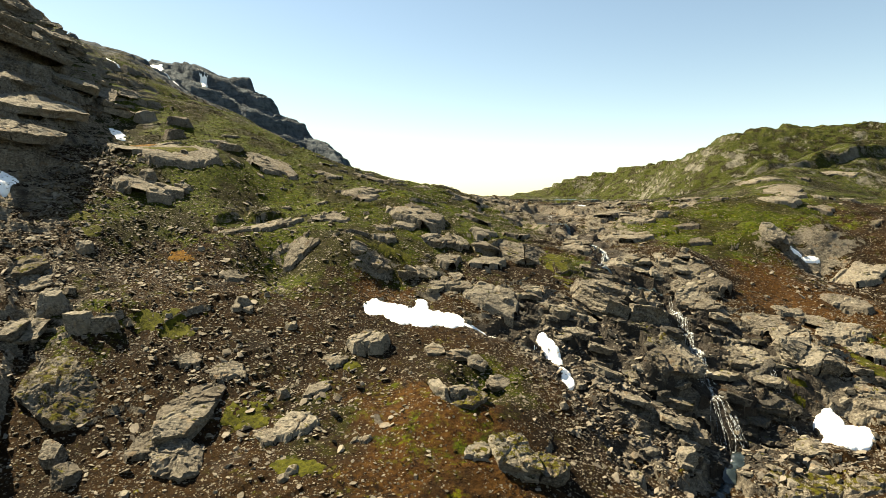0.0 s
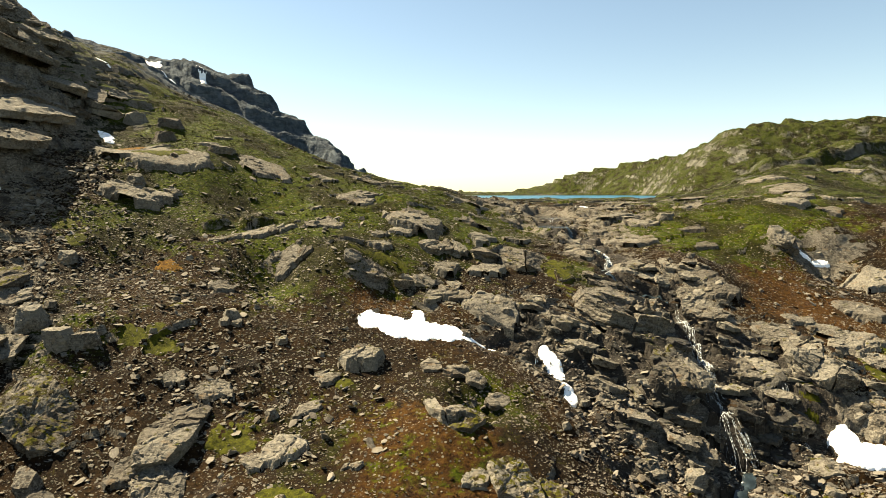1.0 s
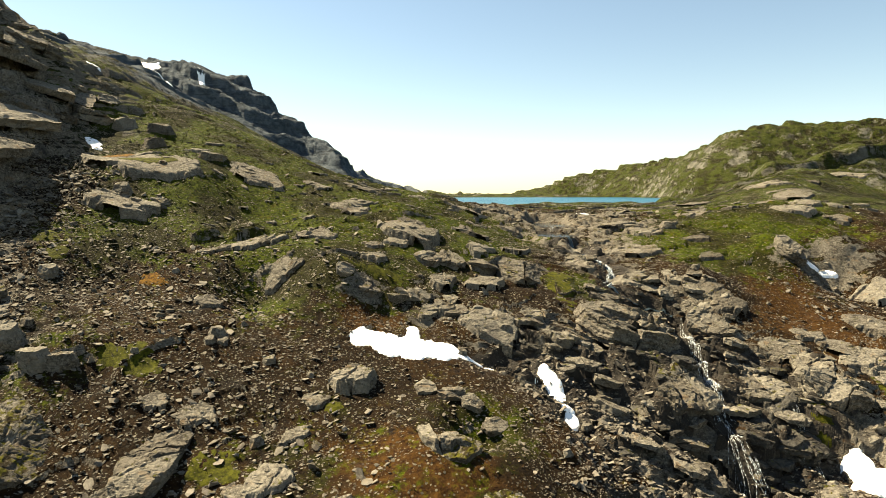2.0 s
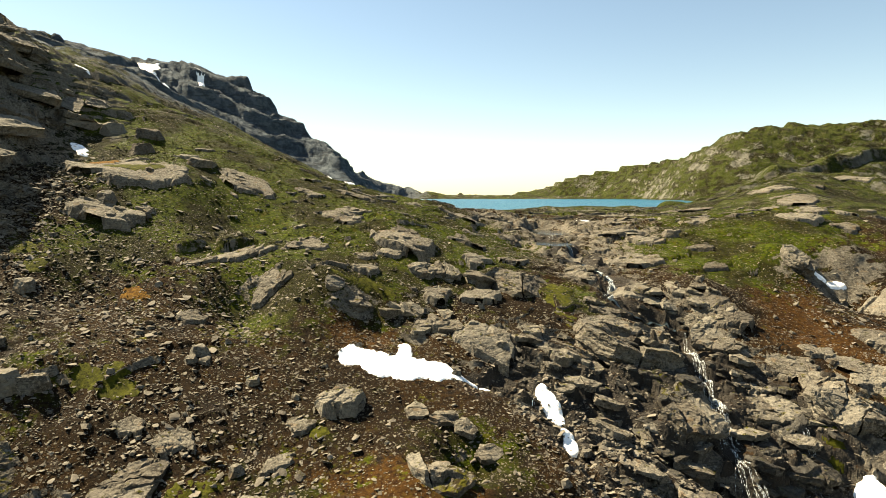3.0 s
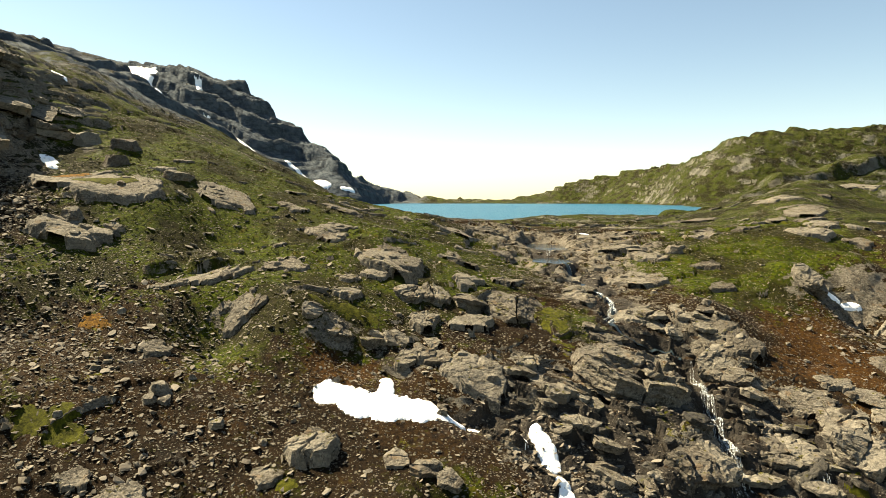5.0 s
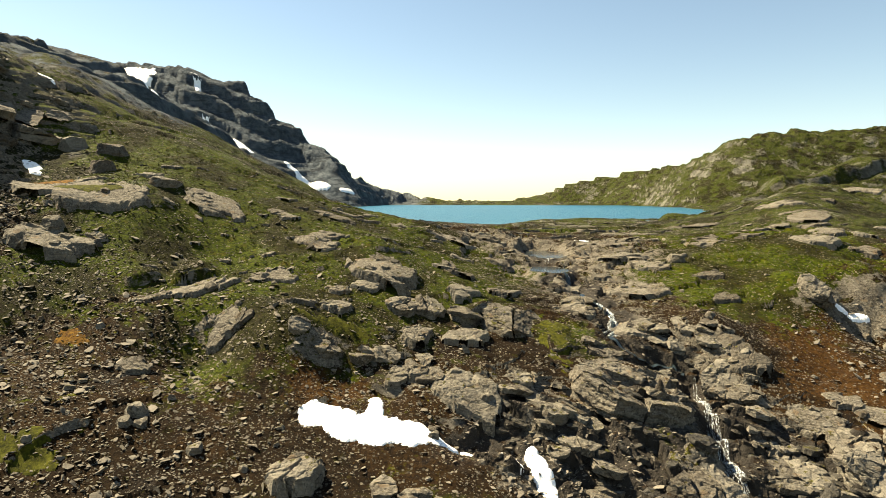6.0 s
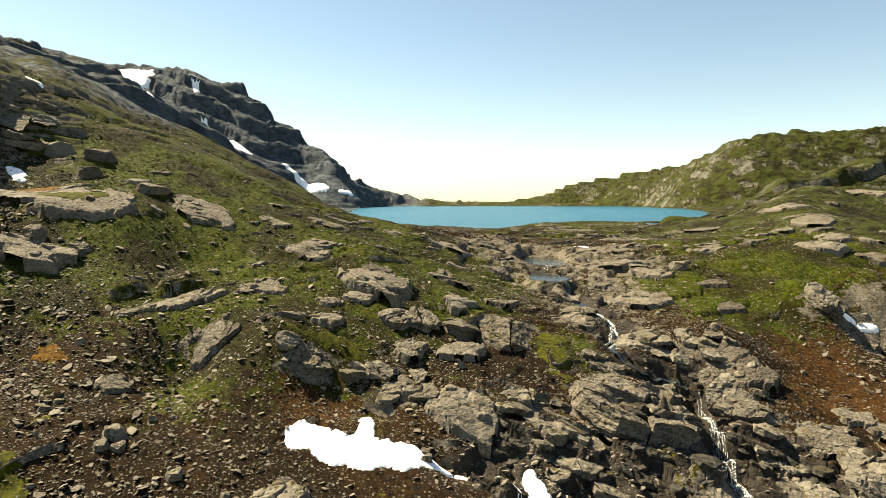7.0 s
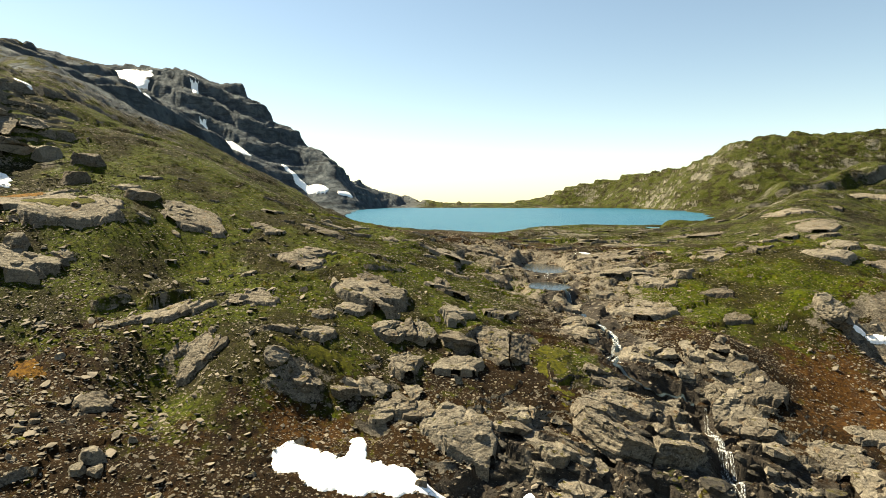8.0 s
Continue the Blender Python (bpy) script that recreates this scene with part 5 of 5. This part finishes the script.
rock("boulder", "pale boulder on the green shoulder", 64.8, 182.1, 4.4, 3.9, 3.0, 10, 0, 0, 0.25, 1, ROCK, "boulder")
bedrock("rock_slab", "pale rock on the green shoulder", 104.8, 188.9, 12.9, 8.5, 1.6, -8, 4, ROCK, "rock slab", "", 3, 0.15)
bedrock("rock_slab", "low pale rock band in turf", 79.9, 206.6, 19.9, 6.5, 0.8, 4, 4, ROCK, "rock slab", "", 3, 0.15)
bedrock("bedrock_outcrop", "large pale block on brown ground", -12.7, 103.1, 7.0, 5.3, 0.8, 14, 0, ROCK, "outcrop", "", 2, 0.5)
rock("rock_block", "pale jointed rock beside the fall", 46.0, 139.6, 8.1, 4.9, 3.3, -10, -2, 8, 0.58, 2, ROCK, "rock")
bedrock("bedrock_outcrop", "pale rock hump among stones", -31.9, 129.9, 8.0, 7.0, 1.3, -10, 0, ROCK, "outcrop", "", 2, 0.5)
bedrock("rock_slab", "pale slab in green turf", -7.4, 153.1, 7.8, 6.0, 1.1, -14, 6, ROCK, "rock slab", "", 2, 0.15)
bedrock("rock_slab", "pale slab in green turf", -21.0, 163.0, 10.0, 6.5, 0.8, -10, 4, ROCK, "rock slab", "", 3, 0.15)
bedrock("rock_slab", "long low slab with a shaded edge", -9.4, 144.9, 7.3, 4.8, 0.7, 12, 4, ROCK, "rock slab", "", 2, 0.15)
rock("rock_block", "pale tilted block on the ridge's edge", 2.9, 142.0, 5.6, 7.3, 3.4, -18, -6, 6, 0.58, 2, ROCK, "rock")
rock("cliff_ledge", "pale capped block of the dark cliff", -122.4, 179.5, 27.6, 16.6, 3.4, 20, 10, 6, 0.4, 2, ROCK, "cliff rock")
rock("cliff_ledge", "grey jointed block of the dark cliff", -113.6, 170.7, 30.2, 18.1, 3.4, 22, 10, 6, 0.4, 2, ROCK, "cliff rock")
rock("cliff_ledge", "dark shaded block of the cliff", -105.2, 182.4, 28.7, 17.2, 3.4, 16, 10, 4, 0.4, 2, ROCK, "cliff rock")
rock("cliff_ledge", "dark shaded block of the cliff", -99.9, 151.2, 28.4, 17.0, 3.4, 24, 10, 4, 0.4, 2, ROCK, "cliff rock")
rock("cliff_ledge", "dark block at the cliff's edge", -99.3, 186.6, 17.7, 10.6, 3.4, 50, 10, 4, 0.4, 2, ROCK, "cliff rock")
rock("cliff_ledge", "dark shaded foot of the cliff", -93.8, 137.5, 19.0, 11.4, 3.4, 20, 10, 4, 0.4, 2, ROCK, "cliff rock")
rock("cliff_ledge", "grey ledge of the dark cliff", -108.8, 154.7, 23.8, 14.3, 3.4, 36, 10, 4, 0.4, 2, ROCK, "cliff rock")
rock("cliff_ledge", "dark block on the cliff's crest", -117.3, 192.2, 19.1, 11.4, 3.4, 14, 10, 4, 0.4, 2, ROCK, "cliff rock")
rock("boulder", "dark boulder at the cliff's foot", -89.9, 186.1, 6.9, 5.5, 4.8, 14, 0, 0, 0.3, 1, ROCK, "boulder")
rock("boulder", "grey boulder on the grassy slope", -78.3, 184.0, 6.7, 4.7, 3.3, -10, 4, 0, 0.3, 1, ROCK, "boulder")
rock("boulder", "grey boulder among scree", -69.9, 118.9, 3.9, 3.1, 2.3, 14, 0, 0, 0.25, 1, ROCK, "boulder")
rock("cliff_ledge", "dark rock over the shaded hollow", -71.2, 107.1, 8.1, 4.8, 1.9, 20, 10, 4, 0.4, 2, ROCK, "cliff rock")
rock("cliff_ledge", "black shaded rock of the hollow", -68.0, 95.6, 11.1, 6.7, 2.7, 40, 10, 4, 0.4, 2, ROCK, "cliff rock")
rock("cliff_ledge", "mossy dark rock over the hollow", -76.4, 109.1, 11.1, 6.7, 2.7, 18, 10, 4, 0.4, 2, MOSSY, "cliff rock")
bedrock("rock_slab", "flat pale rock by the lake shore", 3.7, 189.8, 13.4, 5.9, 0.4, 0, 0, ROCK, "rock slab", "", 3, 0.15)
bedrock("rock_slab", "flat pale rock by the lake shore", 15.2, 207.6, 13.1, 5.8, 0.5, 6, 0, ROCK, "rock slab", "", 3, 0.15)
bedrock("rock_slab", "low dark rock at the lake's outlet", 29.3, 234.2, 10.9, 6.0, 0.4, -8, 0, ROCK, "rock slab", "", 3, 0.15)
bedrock("rock_slab", "low mossy rock on the shore", 57.4, 307.3, 18.1, 7.9, 0.6, 4, 0, MOSSY, "rock slab", "", 3, 0.15)
bedrock("rock_slab", "pale rock rim on the shore", 77.8, 323.8, 25.9, 8.5, 0.6, -4, 0, ROCK, "rock slab", "", 3, 0.15)
bedrock("rock_slab", "pale rock rim on the shore", 101.0, 329.4, 23.6, 7.7, 0.7, 4, 0, ROCK, "rock slab", "", 3, 0.15)
bedrock("rock_slab", "pale rock band in green turf", 105.4, 274.1, 22.5, 9.9, 0.7, -6, 2, ROCK, "rock slab", "", 3, 0.15)
bedrock("rock_slab", "pale rock band in green turf", 107.5, 234.4, 21.9, 7.2, 0.6, -8, 2, ROCK, "rock slab", "", 3, 0.15)
bedrock("rock_slab", "pale rounded rock in green turf", 78.0, 201.6, 13.8, 7.5, 0.7, 8, 2, ROCK, "rock slab", "", 3, 0.15)
bedrock("rock_slab", "pale rounded rock beside the stream", 57.9, 180.9, 10.1, 6.6, 0.6, -8, 2, ROCK, "rock slab", "", 3, 0.15)
bedrock("rock_slab", "pale rock on the shoulder", 143.5, 260.9, 25.8, 11.3, 1.2, -6, 2, ROCK, "rock slab", "", 3, 0.15)
bedrock("rock_slab", "pale broken rock on the shoulder", 112.8, 201.1, 15.0, 8.2, 0.8, 6, 2, ROCK, "rock slab", "", 3, 0.15)
bedrock("rock_slab", "pale rock band on the shoulder", 145.7, 279.7, 24.5, 8.0, 1.0, -10, 2, ROCK, "rock slab", "", 3, 0.15)
bedrock("rock_slab", "dark overhanging rock on the shoulder", 248.7, 380.5, 27.6, 15.1, 1.7, 6, 2, ROCK, "rock slab", "", 3, 0.15)
bedrock("rock_slab", "flat pale slab in green turf", -21.1, 178.5, 12.7, 5.6, 0.5, -14, 4, ROCK, "rock slab", "", 3, 0.15)
bedrock("rock_slab", "flat pale slab in green turf", -32.7, 173.1, 9.3, 4.1, 0.4, -10, 4, ROCK, "rock slab", "", 2, 0.15)
bedrock("rock_slab", "tilted pale slab in green turf", -49.2, 170.3, 14.3, 7.8, 0.6, -18, 6, ROCK, "rock slab", "", 3, 0.15)
rock("rock_block", "dark block near the shore", -5.8, 184.6, 6.2, 3.7, 2.5, 10, -1, 2, 0.58, 2, ROCK, "rock")
bedrock("rock_slab", "low rock ledge on the ridge", -19.8, 193.8, 10.5, 4.6, 0.6, -12, 4, ROCK, "rock slab", "", 3, 0.15)
rock("rock_block", "grey block in green turf", 6.7, 165.9, 5.4, 3.8, 2.2, 8, -1, 2, 0.58, 2, ROCK, "rock")
bedrock("rock_slab", "pale rock in green turf", -28.5, 144.2, 7.5, 5.0, 0.6, -10, 4, ROCK, "rock slab", "", 2, 0.15)
bedrock("rock_slab", "pale rock among green turf", -19.0, 134.7, 6.8, 4.5, 0.5, 8, 4, ROCK, "rock slab", "", 2, 0.15)
bedrock("bedrock_outcrop", "pale bedrock beside the cascade", 35.5, 158.7, 8.4, 6.4, 0.8, -14, 6, ROCK, "outcrop", "", 2, 0.5)
bedrock("rock_slab", "pale rock beside the stream", 34.3, 170.4, 7.6, 5.0, 0.6, -14, 6, ROCK, "rock slab", "", 2, 0.15)
bedrock("bedrock_outcrop", "grey bedrock beside the cascade", 43.5, 147.3, 9.2, 6.0, 0.7, -14, 6, ROCK, "outcrop", "", 2, 0.5)
rock("boulder", "grey boulder on green turf", -59.0, 170.2, 7.5, 4.5, 2.2, -10, 3, 2, 0.3, 1, ROCK, "boulder")
bedrock("bedrock_outcrop", "pale bedrock in rusty heath", 80.8, 122.5, 13.0, 8.6, 1.6, -14, 6, ROCK, "outcrop", "", 3, 0.5)
bedrock("bedrock_outcrop", "pale bedrock in rusty heath", 82.4, 116.4, 9.5, 7.3, 1.1, 10, 6, ROCK, "outcrop", "", 3, 0.5)
bedrock("rock_slab", "pale rock in rusty heath", 77.3, 127.6, 9.9, 6.5, 1.0, -10, 6, ROCK, "rock slab", "", 3, 0.15)
bedrock("rock_slab", "pale rock in rusty heath", 74.4, 131.1, 8.3, 5.5, 0.8, 8, 6, ROCK, "rock slab", "", 2, 0.15)
bedrock("bedrock_outcrop", "brown rock step beside the falls", 66.5, 125.2, 9.4, 6.2, 1.1, -16, 8, ROCK, "outcrop", "", 2, 0.5)
bedrock("rock_slab", "grey rock in rusty heath", 73.6, 102.7, 10.0, 6.6, 1.0, -10, 4, ROCK, "rock slab", "", 3, 0.15)
bedrock("rock_slab", "grey rock in rusty heath", 69.6, 105.6, 8.6, 5.6, 0.9, 14, 4, ROCK, "rock slab", "", 2, 0.15)
bedrock("bedrock_outcrop", "pale mossy bedrock below the snow", 54.6, 86.8, 13.3, 7.3, 1.1, -6, 4, MOSSY, "outcrop", "", 3, 0.5)
bedrock("bedrock_outcrop", "pale mossy bedrock below the snow", 61.9, 85.4, 11.1, 6.1, 0.9, 6, 4, MOSSY, "outcrop", "", 3, 0.5)
rock("boulder", "angular grey boulder at the foot of the falls", 39.8, 95.7, 3.7, 2.9, 2.6, 14, 0, 0, 0.3, 1, ROCK, "boulder")
rock("boulder", "angular grey boulder at the foot of the falls", 41.0, 94.4, 3.3, 2.6, 2.0, -24, 0, 8, 0.3, 1, ROCK, "boulder")
rock("boulder", "angular grey boulder among rubble", 37.1, 90.0, 3.5, 3.1, 2.4, 30, 0, 0, 0.3, 1, ROCK, "boulder")
rock("boulder", "pale broken boulder among rubble", 27.7, 84.8, 3.5, 3.2, 2.1, -10, 0, 0, 0.3, 1, ROCK, "boulder")
bedrock("rock_slab", "low grey rock in brown turf", -17.9, 98.0, 4.5, 3.4, 0.6, 10, 2, ROCK, "rock slab", "", 2, 0.15)
bedrock("bedrock_outcrop", "grey broken rock in brown turf", -33.9, 93.8, 6.7, 4.4, 0.8, -20, 4, ROCK, "outcrop", "", 2, 0.5)
bedrock("rock_slab", "grey broken rock in brown turf", -19.4, 91.8, 5.3, 4.1, 0.6, 14, 4, ROCK, "rock slab", "", 2, 0.15)
bedrock("rock_slab", "grey broken rock in brown turf", -24.5, 82.3, 5.0, 4.4, 0.6, -14, 4, ROCK, "rock slab", "", 2, 0.15)
bedrock("rock_slab", "pale flat stone in mossy turf", -10.9, 79.6, 3.8, 2.5, 0.5, 10, 2, ROCK, "rock slab", "", 0, 0.15)
bedrock("rock_slab", "narrow pale rock in brown turf", -40.6, 95.2, 4.2, 3.7, 0.7, -30, 4, ROCK, "rock slab", "", 0, 0.15)
bedrock("bedrock_outcrop", "brown broken rock among gravel", -40.5, 81.4, 6.3, 5.5, 0.9, 10, 4, ROCK, "outcrop", "", 2, 0.5)
bedrock("rock_slab", "pale rock rim of a mossy knoll", 4.1, 77.0, 6.4, 3.5, 0.5, 4, 4, MOSSY, "rock slab", "", 2, 0.15)

# dark bosses of rock along the bank above the snow
for bx, by, bw, bh, yaw in ((-17.5, 125.4, 4.2, 2.4, 12), (-12.6, 125.6, 5.6, 2.6, -10), (-7.4, 125.8, 4.6, 2.8, 20), (-3.4, 127.0, 5.2, 3.0, -16), (1.6, 127.2, 4.8, 2.6, 8),
                            (3.8, 123.4, 5.2, 3.0, 18), (-1.4, 121.8, 4.0, 2.4, -14)):
    rock("rock_block", "brown-grey rock boss in the dark bank above the snow", bx, by, bw, bw * 0.8, bh, yaw, -4, 4, 0.62, 2, ROCK, "rock", "bosses of the bank")

# ---------------------------------------------------------------- boulders that could be counted, stones and turf that could not
rng = np.random.default_rng(12)
shapes = []
for k in range(14):
    d, h = rng.uniform(0.6, 0.95), rng.uniform(0.4, 0.8)
    shapes.append(linked("boulder", cleave((1.0, d, h), split(rng, 1.0, d, h, 1)[0], 0.22, 900 + k, 0.06), ROCK))


def stoniness(x, y):
    """How thickly stones lie, 0 to 1."""
    m = 0.36 + 0.5 * bare(x, y) + blobs(x, y, ((-50, 100, 16, 0.3), (-40, 118, 16, 0.15), (-74, 112, 12, 0.8), (-62, 128, 10, 0.45), (-30, 92, 14, 0.35), (25, 98, 12, 0.7),
                                     (60, 95, 12, 0.5), (92, 155, 14, 0.4), (-90, 150, 12, 0.7), (-82, 138, 9, 0.9), (-84, 160, 7, 0.7), (-10, 105, 10, 0.25), (20, 125, 8, 0.4)))
    g = blobs(x, y, ((76, 170, 15, 0.5), (-40, 180, 22, 0.25), (5, 80, 6, 0.1), (-34, 112, 16, 0.22), (100, 215, 30, 0.3)))
    return np.clip(m - 0.06 - g + 0.5 * fbm(x, y, 8, 4, 81, 0.65) + 0.45 * fbm(x, y, 22, 2, 83), 0.02, 1)


def spots(n, x0, x1, y0, y1, power=1.0):
    x, y = rng.uniform(x0, x1, n), rng.uniform(y0, y1, n)
    keep = (rng.uniform(0, 1, n) < stoniness(x, y) ** power) & (lake_in(x, y) < -6) & (along(x, y, STREAM)[0] > 1.2)
    wet_or_shaded = pool_out(x, y) < 1.1
    return x[keep & ~wet_or_shaded], y[keep & ~wet_or_shaded]


# plates of bedrock stacked round the falls, dipping to the right, jutting where the face is steep
lx, ly = rng.uniform(8, 82, 9000), rng.uniform(88, 148, 9000)
lr, gxy = bare(lx, ly), slope_at(lx, ly, 0.8)
steep, lz = np.hypot(*gxy), ground_z(lx, ly)
stream_off, gully_off = along(lx, ly, STREAM)[0], along(lx, ly, GULLY)[0]
taken = []
for k in range(len(lx)):
    px, py, pz = float(lx[k]), float(ly[k]), float(lz[k])
    w = float(rng.uniform(4.5, 8.5) if len(taken) < 50 else rng.uniform(2.0, 4.6))
    if len(taken) >= 270 or lr[k] < 0.42 or steep[k] < (0.9 if len(taken) > 50 else 0.7) or stream_off[k] < 0.42 * w + 0.8 or gully_off[k] < 2.5 + 0.5 * w or (60 < px < 73 and py < 107):
        continue
    h = float(np.clip(w * rng.uniform(0.15, 0.28), 0.45, 1.4))
    if any(abs(px - ox) < 0.40 * (w + ow) and abs(py - oy) < 0.16 * (w + ow) and abs(pz - oz) < 0.7 * (h + oh) for ox, oy, oz, ow, oh in taken):
        continue
    taken.append((px, py, pz, w, h))
    # dark material where the mask holds wet rock and painted shade
    damp_shade = w < 6.5 and float(wet_or_shaded(lx[k:k + 1], ly[k:k + 1])[0]) > 0.45
    rock("rock_ledge", "dark wet rock plate with painted shade beside the falls" if damp_shade else "pale brown-grey rock plate jutting from the broken face", px, py, w, w * float(rng.uniform(0.5, 0.8)),
         h, float(rng.normal(-12, 12)), float(rng.normal(-4, 5)), float(rng.normal(11, 5)), 0.3, 1 if w < 4.5 else 2,
         WETROCK if damp_shade else ROCK, "rock ledge", "ledges round the falls")

# low slabs breaking through the turf of the slope, the shoulder and round the pools
for n, x0, x1, y0, y1, small, large, group in ((46, -75, 14, 140, 205, 2.5, 7.5, "slabs in the green slope"), (44, 62, 190, 176, 330, 4, 14, "slabs on the green shoulder"),
                                               (34, 4, 72, 158, 262, 5, 15, "flat rocks round the pools")):
    taken = []
    for k in range(400):
        px, py, w = float(rng.uniform(x0, x1)), float(rng.uniform(y0, y1)), float(small + (large - small) * rng.uniform(0, 1) ** 2)
        clear = float(lake_in(np.array([px]), np.array([py]))[0]) < -8 - w / 2 and float(pool_out(np.array([px]), np.array([py]))[0]) > 1.5 + 0.08 * w and float(along(np.array([px]), np.array([py]), STREAM)[0][0]) > 0.5 * w
        if len(taken) >= n or not clear or any(math.hypot(px - ox, py - oy) < 0.55 * (w + ow) for ox, oy, ow in taken):
            continue
        taken.append((px, py, w))
        bedrock("rock_slab", "low pale slab breaking through green turf" if "pools" not in group else "flat pale bedrock sheet beside the pools", px, py, w, w * float(rng.uniform(0.38, 0.62)),
                float(np.clip(0.12 * w, 0.5, 1.1)), float(rng.normal(8, 16)), 3, ROCK, "rock slab", group, 0, 0.3)

# ledges of the dark crag, one above the other, their tops tilted to the valley
cx, cy = rng.uniform(-130, -97, 700), rng.uniform(124, 206, 700)
steep = np.hypot(*slope_at(cx, cy, 3.0))
taken = []
for k in range(700):
    px, py, w = float(cx[k]), float(cy[k]), float(rng.uniform(6, 11) if len(taken) < 16 else rng.uniform(3, 7))
    if len(taken) >= 48 or steep[k] < 0.75 or any(abs(px - ox) < 0.34 * (w + ow) and abs(py - oy) < 0.22 * (w + ow) for ox, oy, ow in taken):
        continue
    taken.append((px, py, w))
    rock("cliff_ledge", "grey rock ledge of the dark shaded crag", px, py, w, w * float(rng.uniform(0.45, 0.7)), float(np.clip(w * rng.uniform(0.2, 0.3), 1.2, 3.2)), float(rng.normal(28, 14)),
         float(rng.normal(10, 4)), float(rng.normal(4, 4)), 0.4, 2, ROCK, "cliff rock", "ledges of the crag")

bx, by = spots(900, -85, 100, 72, 165, 1.6)
sizes = np.clip(0.5 * rng.pareto(2.4, len(bx)) + 0.65, 0.65, 2.3)
bz = ground_z(bx, by)
for k in range(min(280, len(bx))):
    ob = new("boulder", shapes[k % 14])
    s = float(sizes[k])
    ob.matrix_world = pose(float(bx[k]), float(by[k]), float(bz[k]) + 0.12 * s, rng.normal(0, 9), rng.normal(0, 9), rng.uniform(0, 360)) @ Matrix.Diagonal((s, s, s, 1))
    tagged(ob, "grey-brown angular boulder lying on the stony slope", "boulder", "boulders strewn over the slope")

pebbles = [hull_stone(40 + k, 9 + k % 4) for k in range(14)]
x, y = spots(165000, -95, 105, 66, 175)
size = np.clip(0.15 * rng.pareto(2.3, len(x)) + 0.13, 0.13, 1.0)
stones = strew("scree", x, y, size, pebbles, rng, SCREE, 0.05, 0.2)
tagged(stones, "loose angular grey stones strewn over the hillside", "stones", kind="stuff")
# heaps of larger rubble below the falls and in the gully
x = np.concatenate([rng.normal(33, 7, 1500), rng.normal(57, 8, 900), rng.normal(22, 4, 500), rng.normal(-75, 7, 900), rng.normal(92, 8, 500), rng.normal(-30, 14, 800), rng.normal(-45, 12, 900), rng.normal(-30, 20, 700), rng.normal(-82, 4, 1500)])
y = np.concatenate([rng.normal(97, 8, 1500), rng.normal(93, 5, 900), rng.normal(106, 6, 500), rng.normal(116, 10, 900), rng.normal(150, 9, 500), rng.normal(92, 9, 800), rng.normal(116, 11, 900), rng.normal(142, 12, 700), rng.normal(142, 13, 1500)])
ok = along(x, y, STREAM)[0] > 1.3
x, y = x[ok], y[ok]
rubble = strew("rubble", x, y, np.clip(0.4 * rng.pareto(2.2, len(x)) + 0.4, 0.4, 1.7), pebbles, rng, SCREE, 0.1, 0.35)
tagged(rubble, "coarse angular rubble heaped below the rock faces", "rubble", kind="stuff")
x, y = spots(95000, -130, 140, 165, 280)
size = np.clip(0.20 * rng.pareto(2.4, len(x)) + 0.2, 0.2, 1.5)
more = strew("scree", x, y, size, pebbles, rng, SCREE, 0.05, 0.2)
tagged(more, "loose pale stones on the turf by the lake", "stones", kind="stuff")


def tuft(seed, blades, spread, tall):
    """A low tussock of leaning blades."""
    r = np.random.default_rng(seed)
    v, f = [], []
    for k in range(blades):
        a, rad = r.uniform(0, 6.283), spread * math.sqrt(r.uniform(0, 1))
        c = np.array((rad * math.cos(a), rad * math.sin(a), -0.05))
        side = np.array((-math.sin(a + 1), math.cos(a + 1), 0)) * 0.10
        tip = c + np.array((0.35 * math.cos(a), 0.35 * math.sin(a), tall * r.uniform(0.6, 1.2)))
        v += [c - side, c + side, tip]
        f.append((3 * k, 3 * k + 1, 3 * k + 2))
    return np.array(v), np.array(f)


def turf_spots(n, want):
    x, y = rng.uniform(-95, 110, n), rng.uniform(68, 210, n)
    keep = (rng.uniform(0, 1, n) < want(x, y)) & (rng.uniform(0, 1, n) > bare(x, y)) & (along(x, y, STREAM)[0] > 1.5)
    return x[keep], y[keep]


tufts = [tuft(300 + k, 9, 0.5, 0.55) for k in range(6)]
x, y = turf_spots(30000, lambda a, b: np.clip(cover(a, b)[1] + 0.3 * fbm(a, b, 6, 3, 91) - 0.1, 0, 1))
grass = strew("grass", x, y, rng.uniform(0.3, 0.75, len(x)), tufts, rng, GRASS, 0.0, 0.1)
tagged(grass, "short yellow-green mountain grass", "grass", kind="stuff")
x, y = turf_spots(26000, lambda a, b: np.clip(0.25 + cover(a, b)[2] - 0.6 * cover(a, b)[1] + 0.3 * fbm(a, b, 6, 3, 92), 0, 1))
heather = strew("heather", x, y, rng.uniform(0.3, 0.7, len(x)), [tuft(400 + k, 9, 0.55, 0.4) for k in range(6)], rng, HEATHER, 0.0, 0.1)
tagged(heather, "low rust-brown heather and dry grass", "heather", kind="stuff")
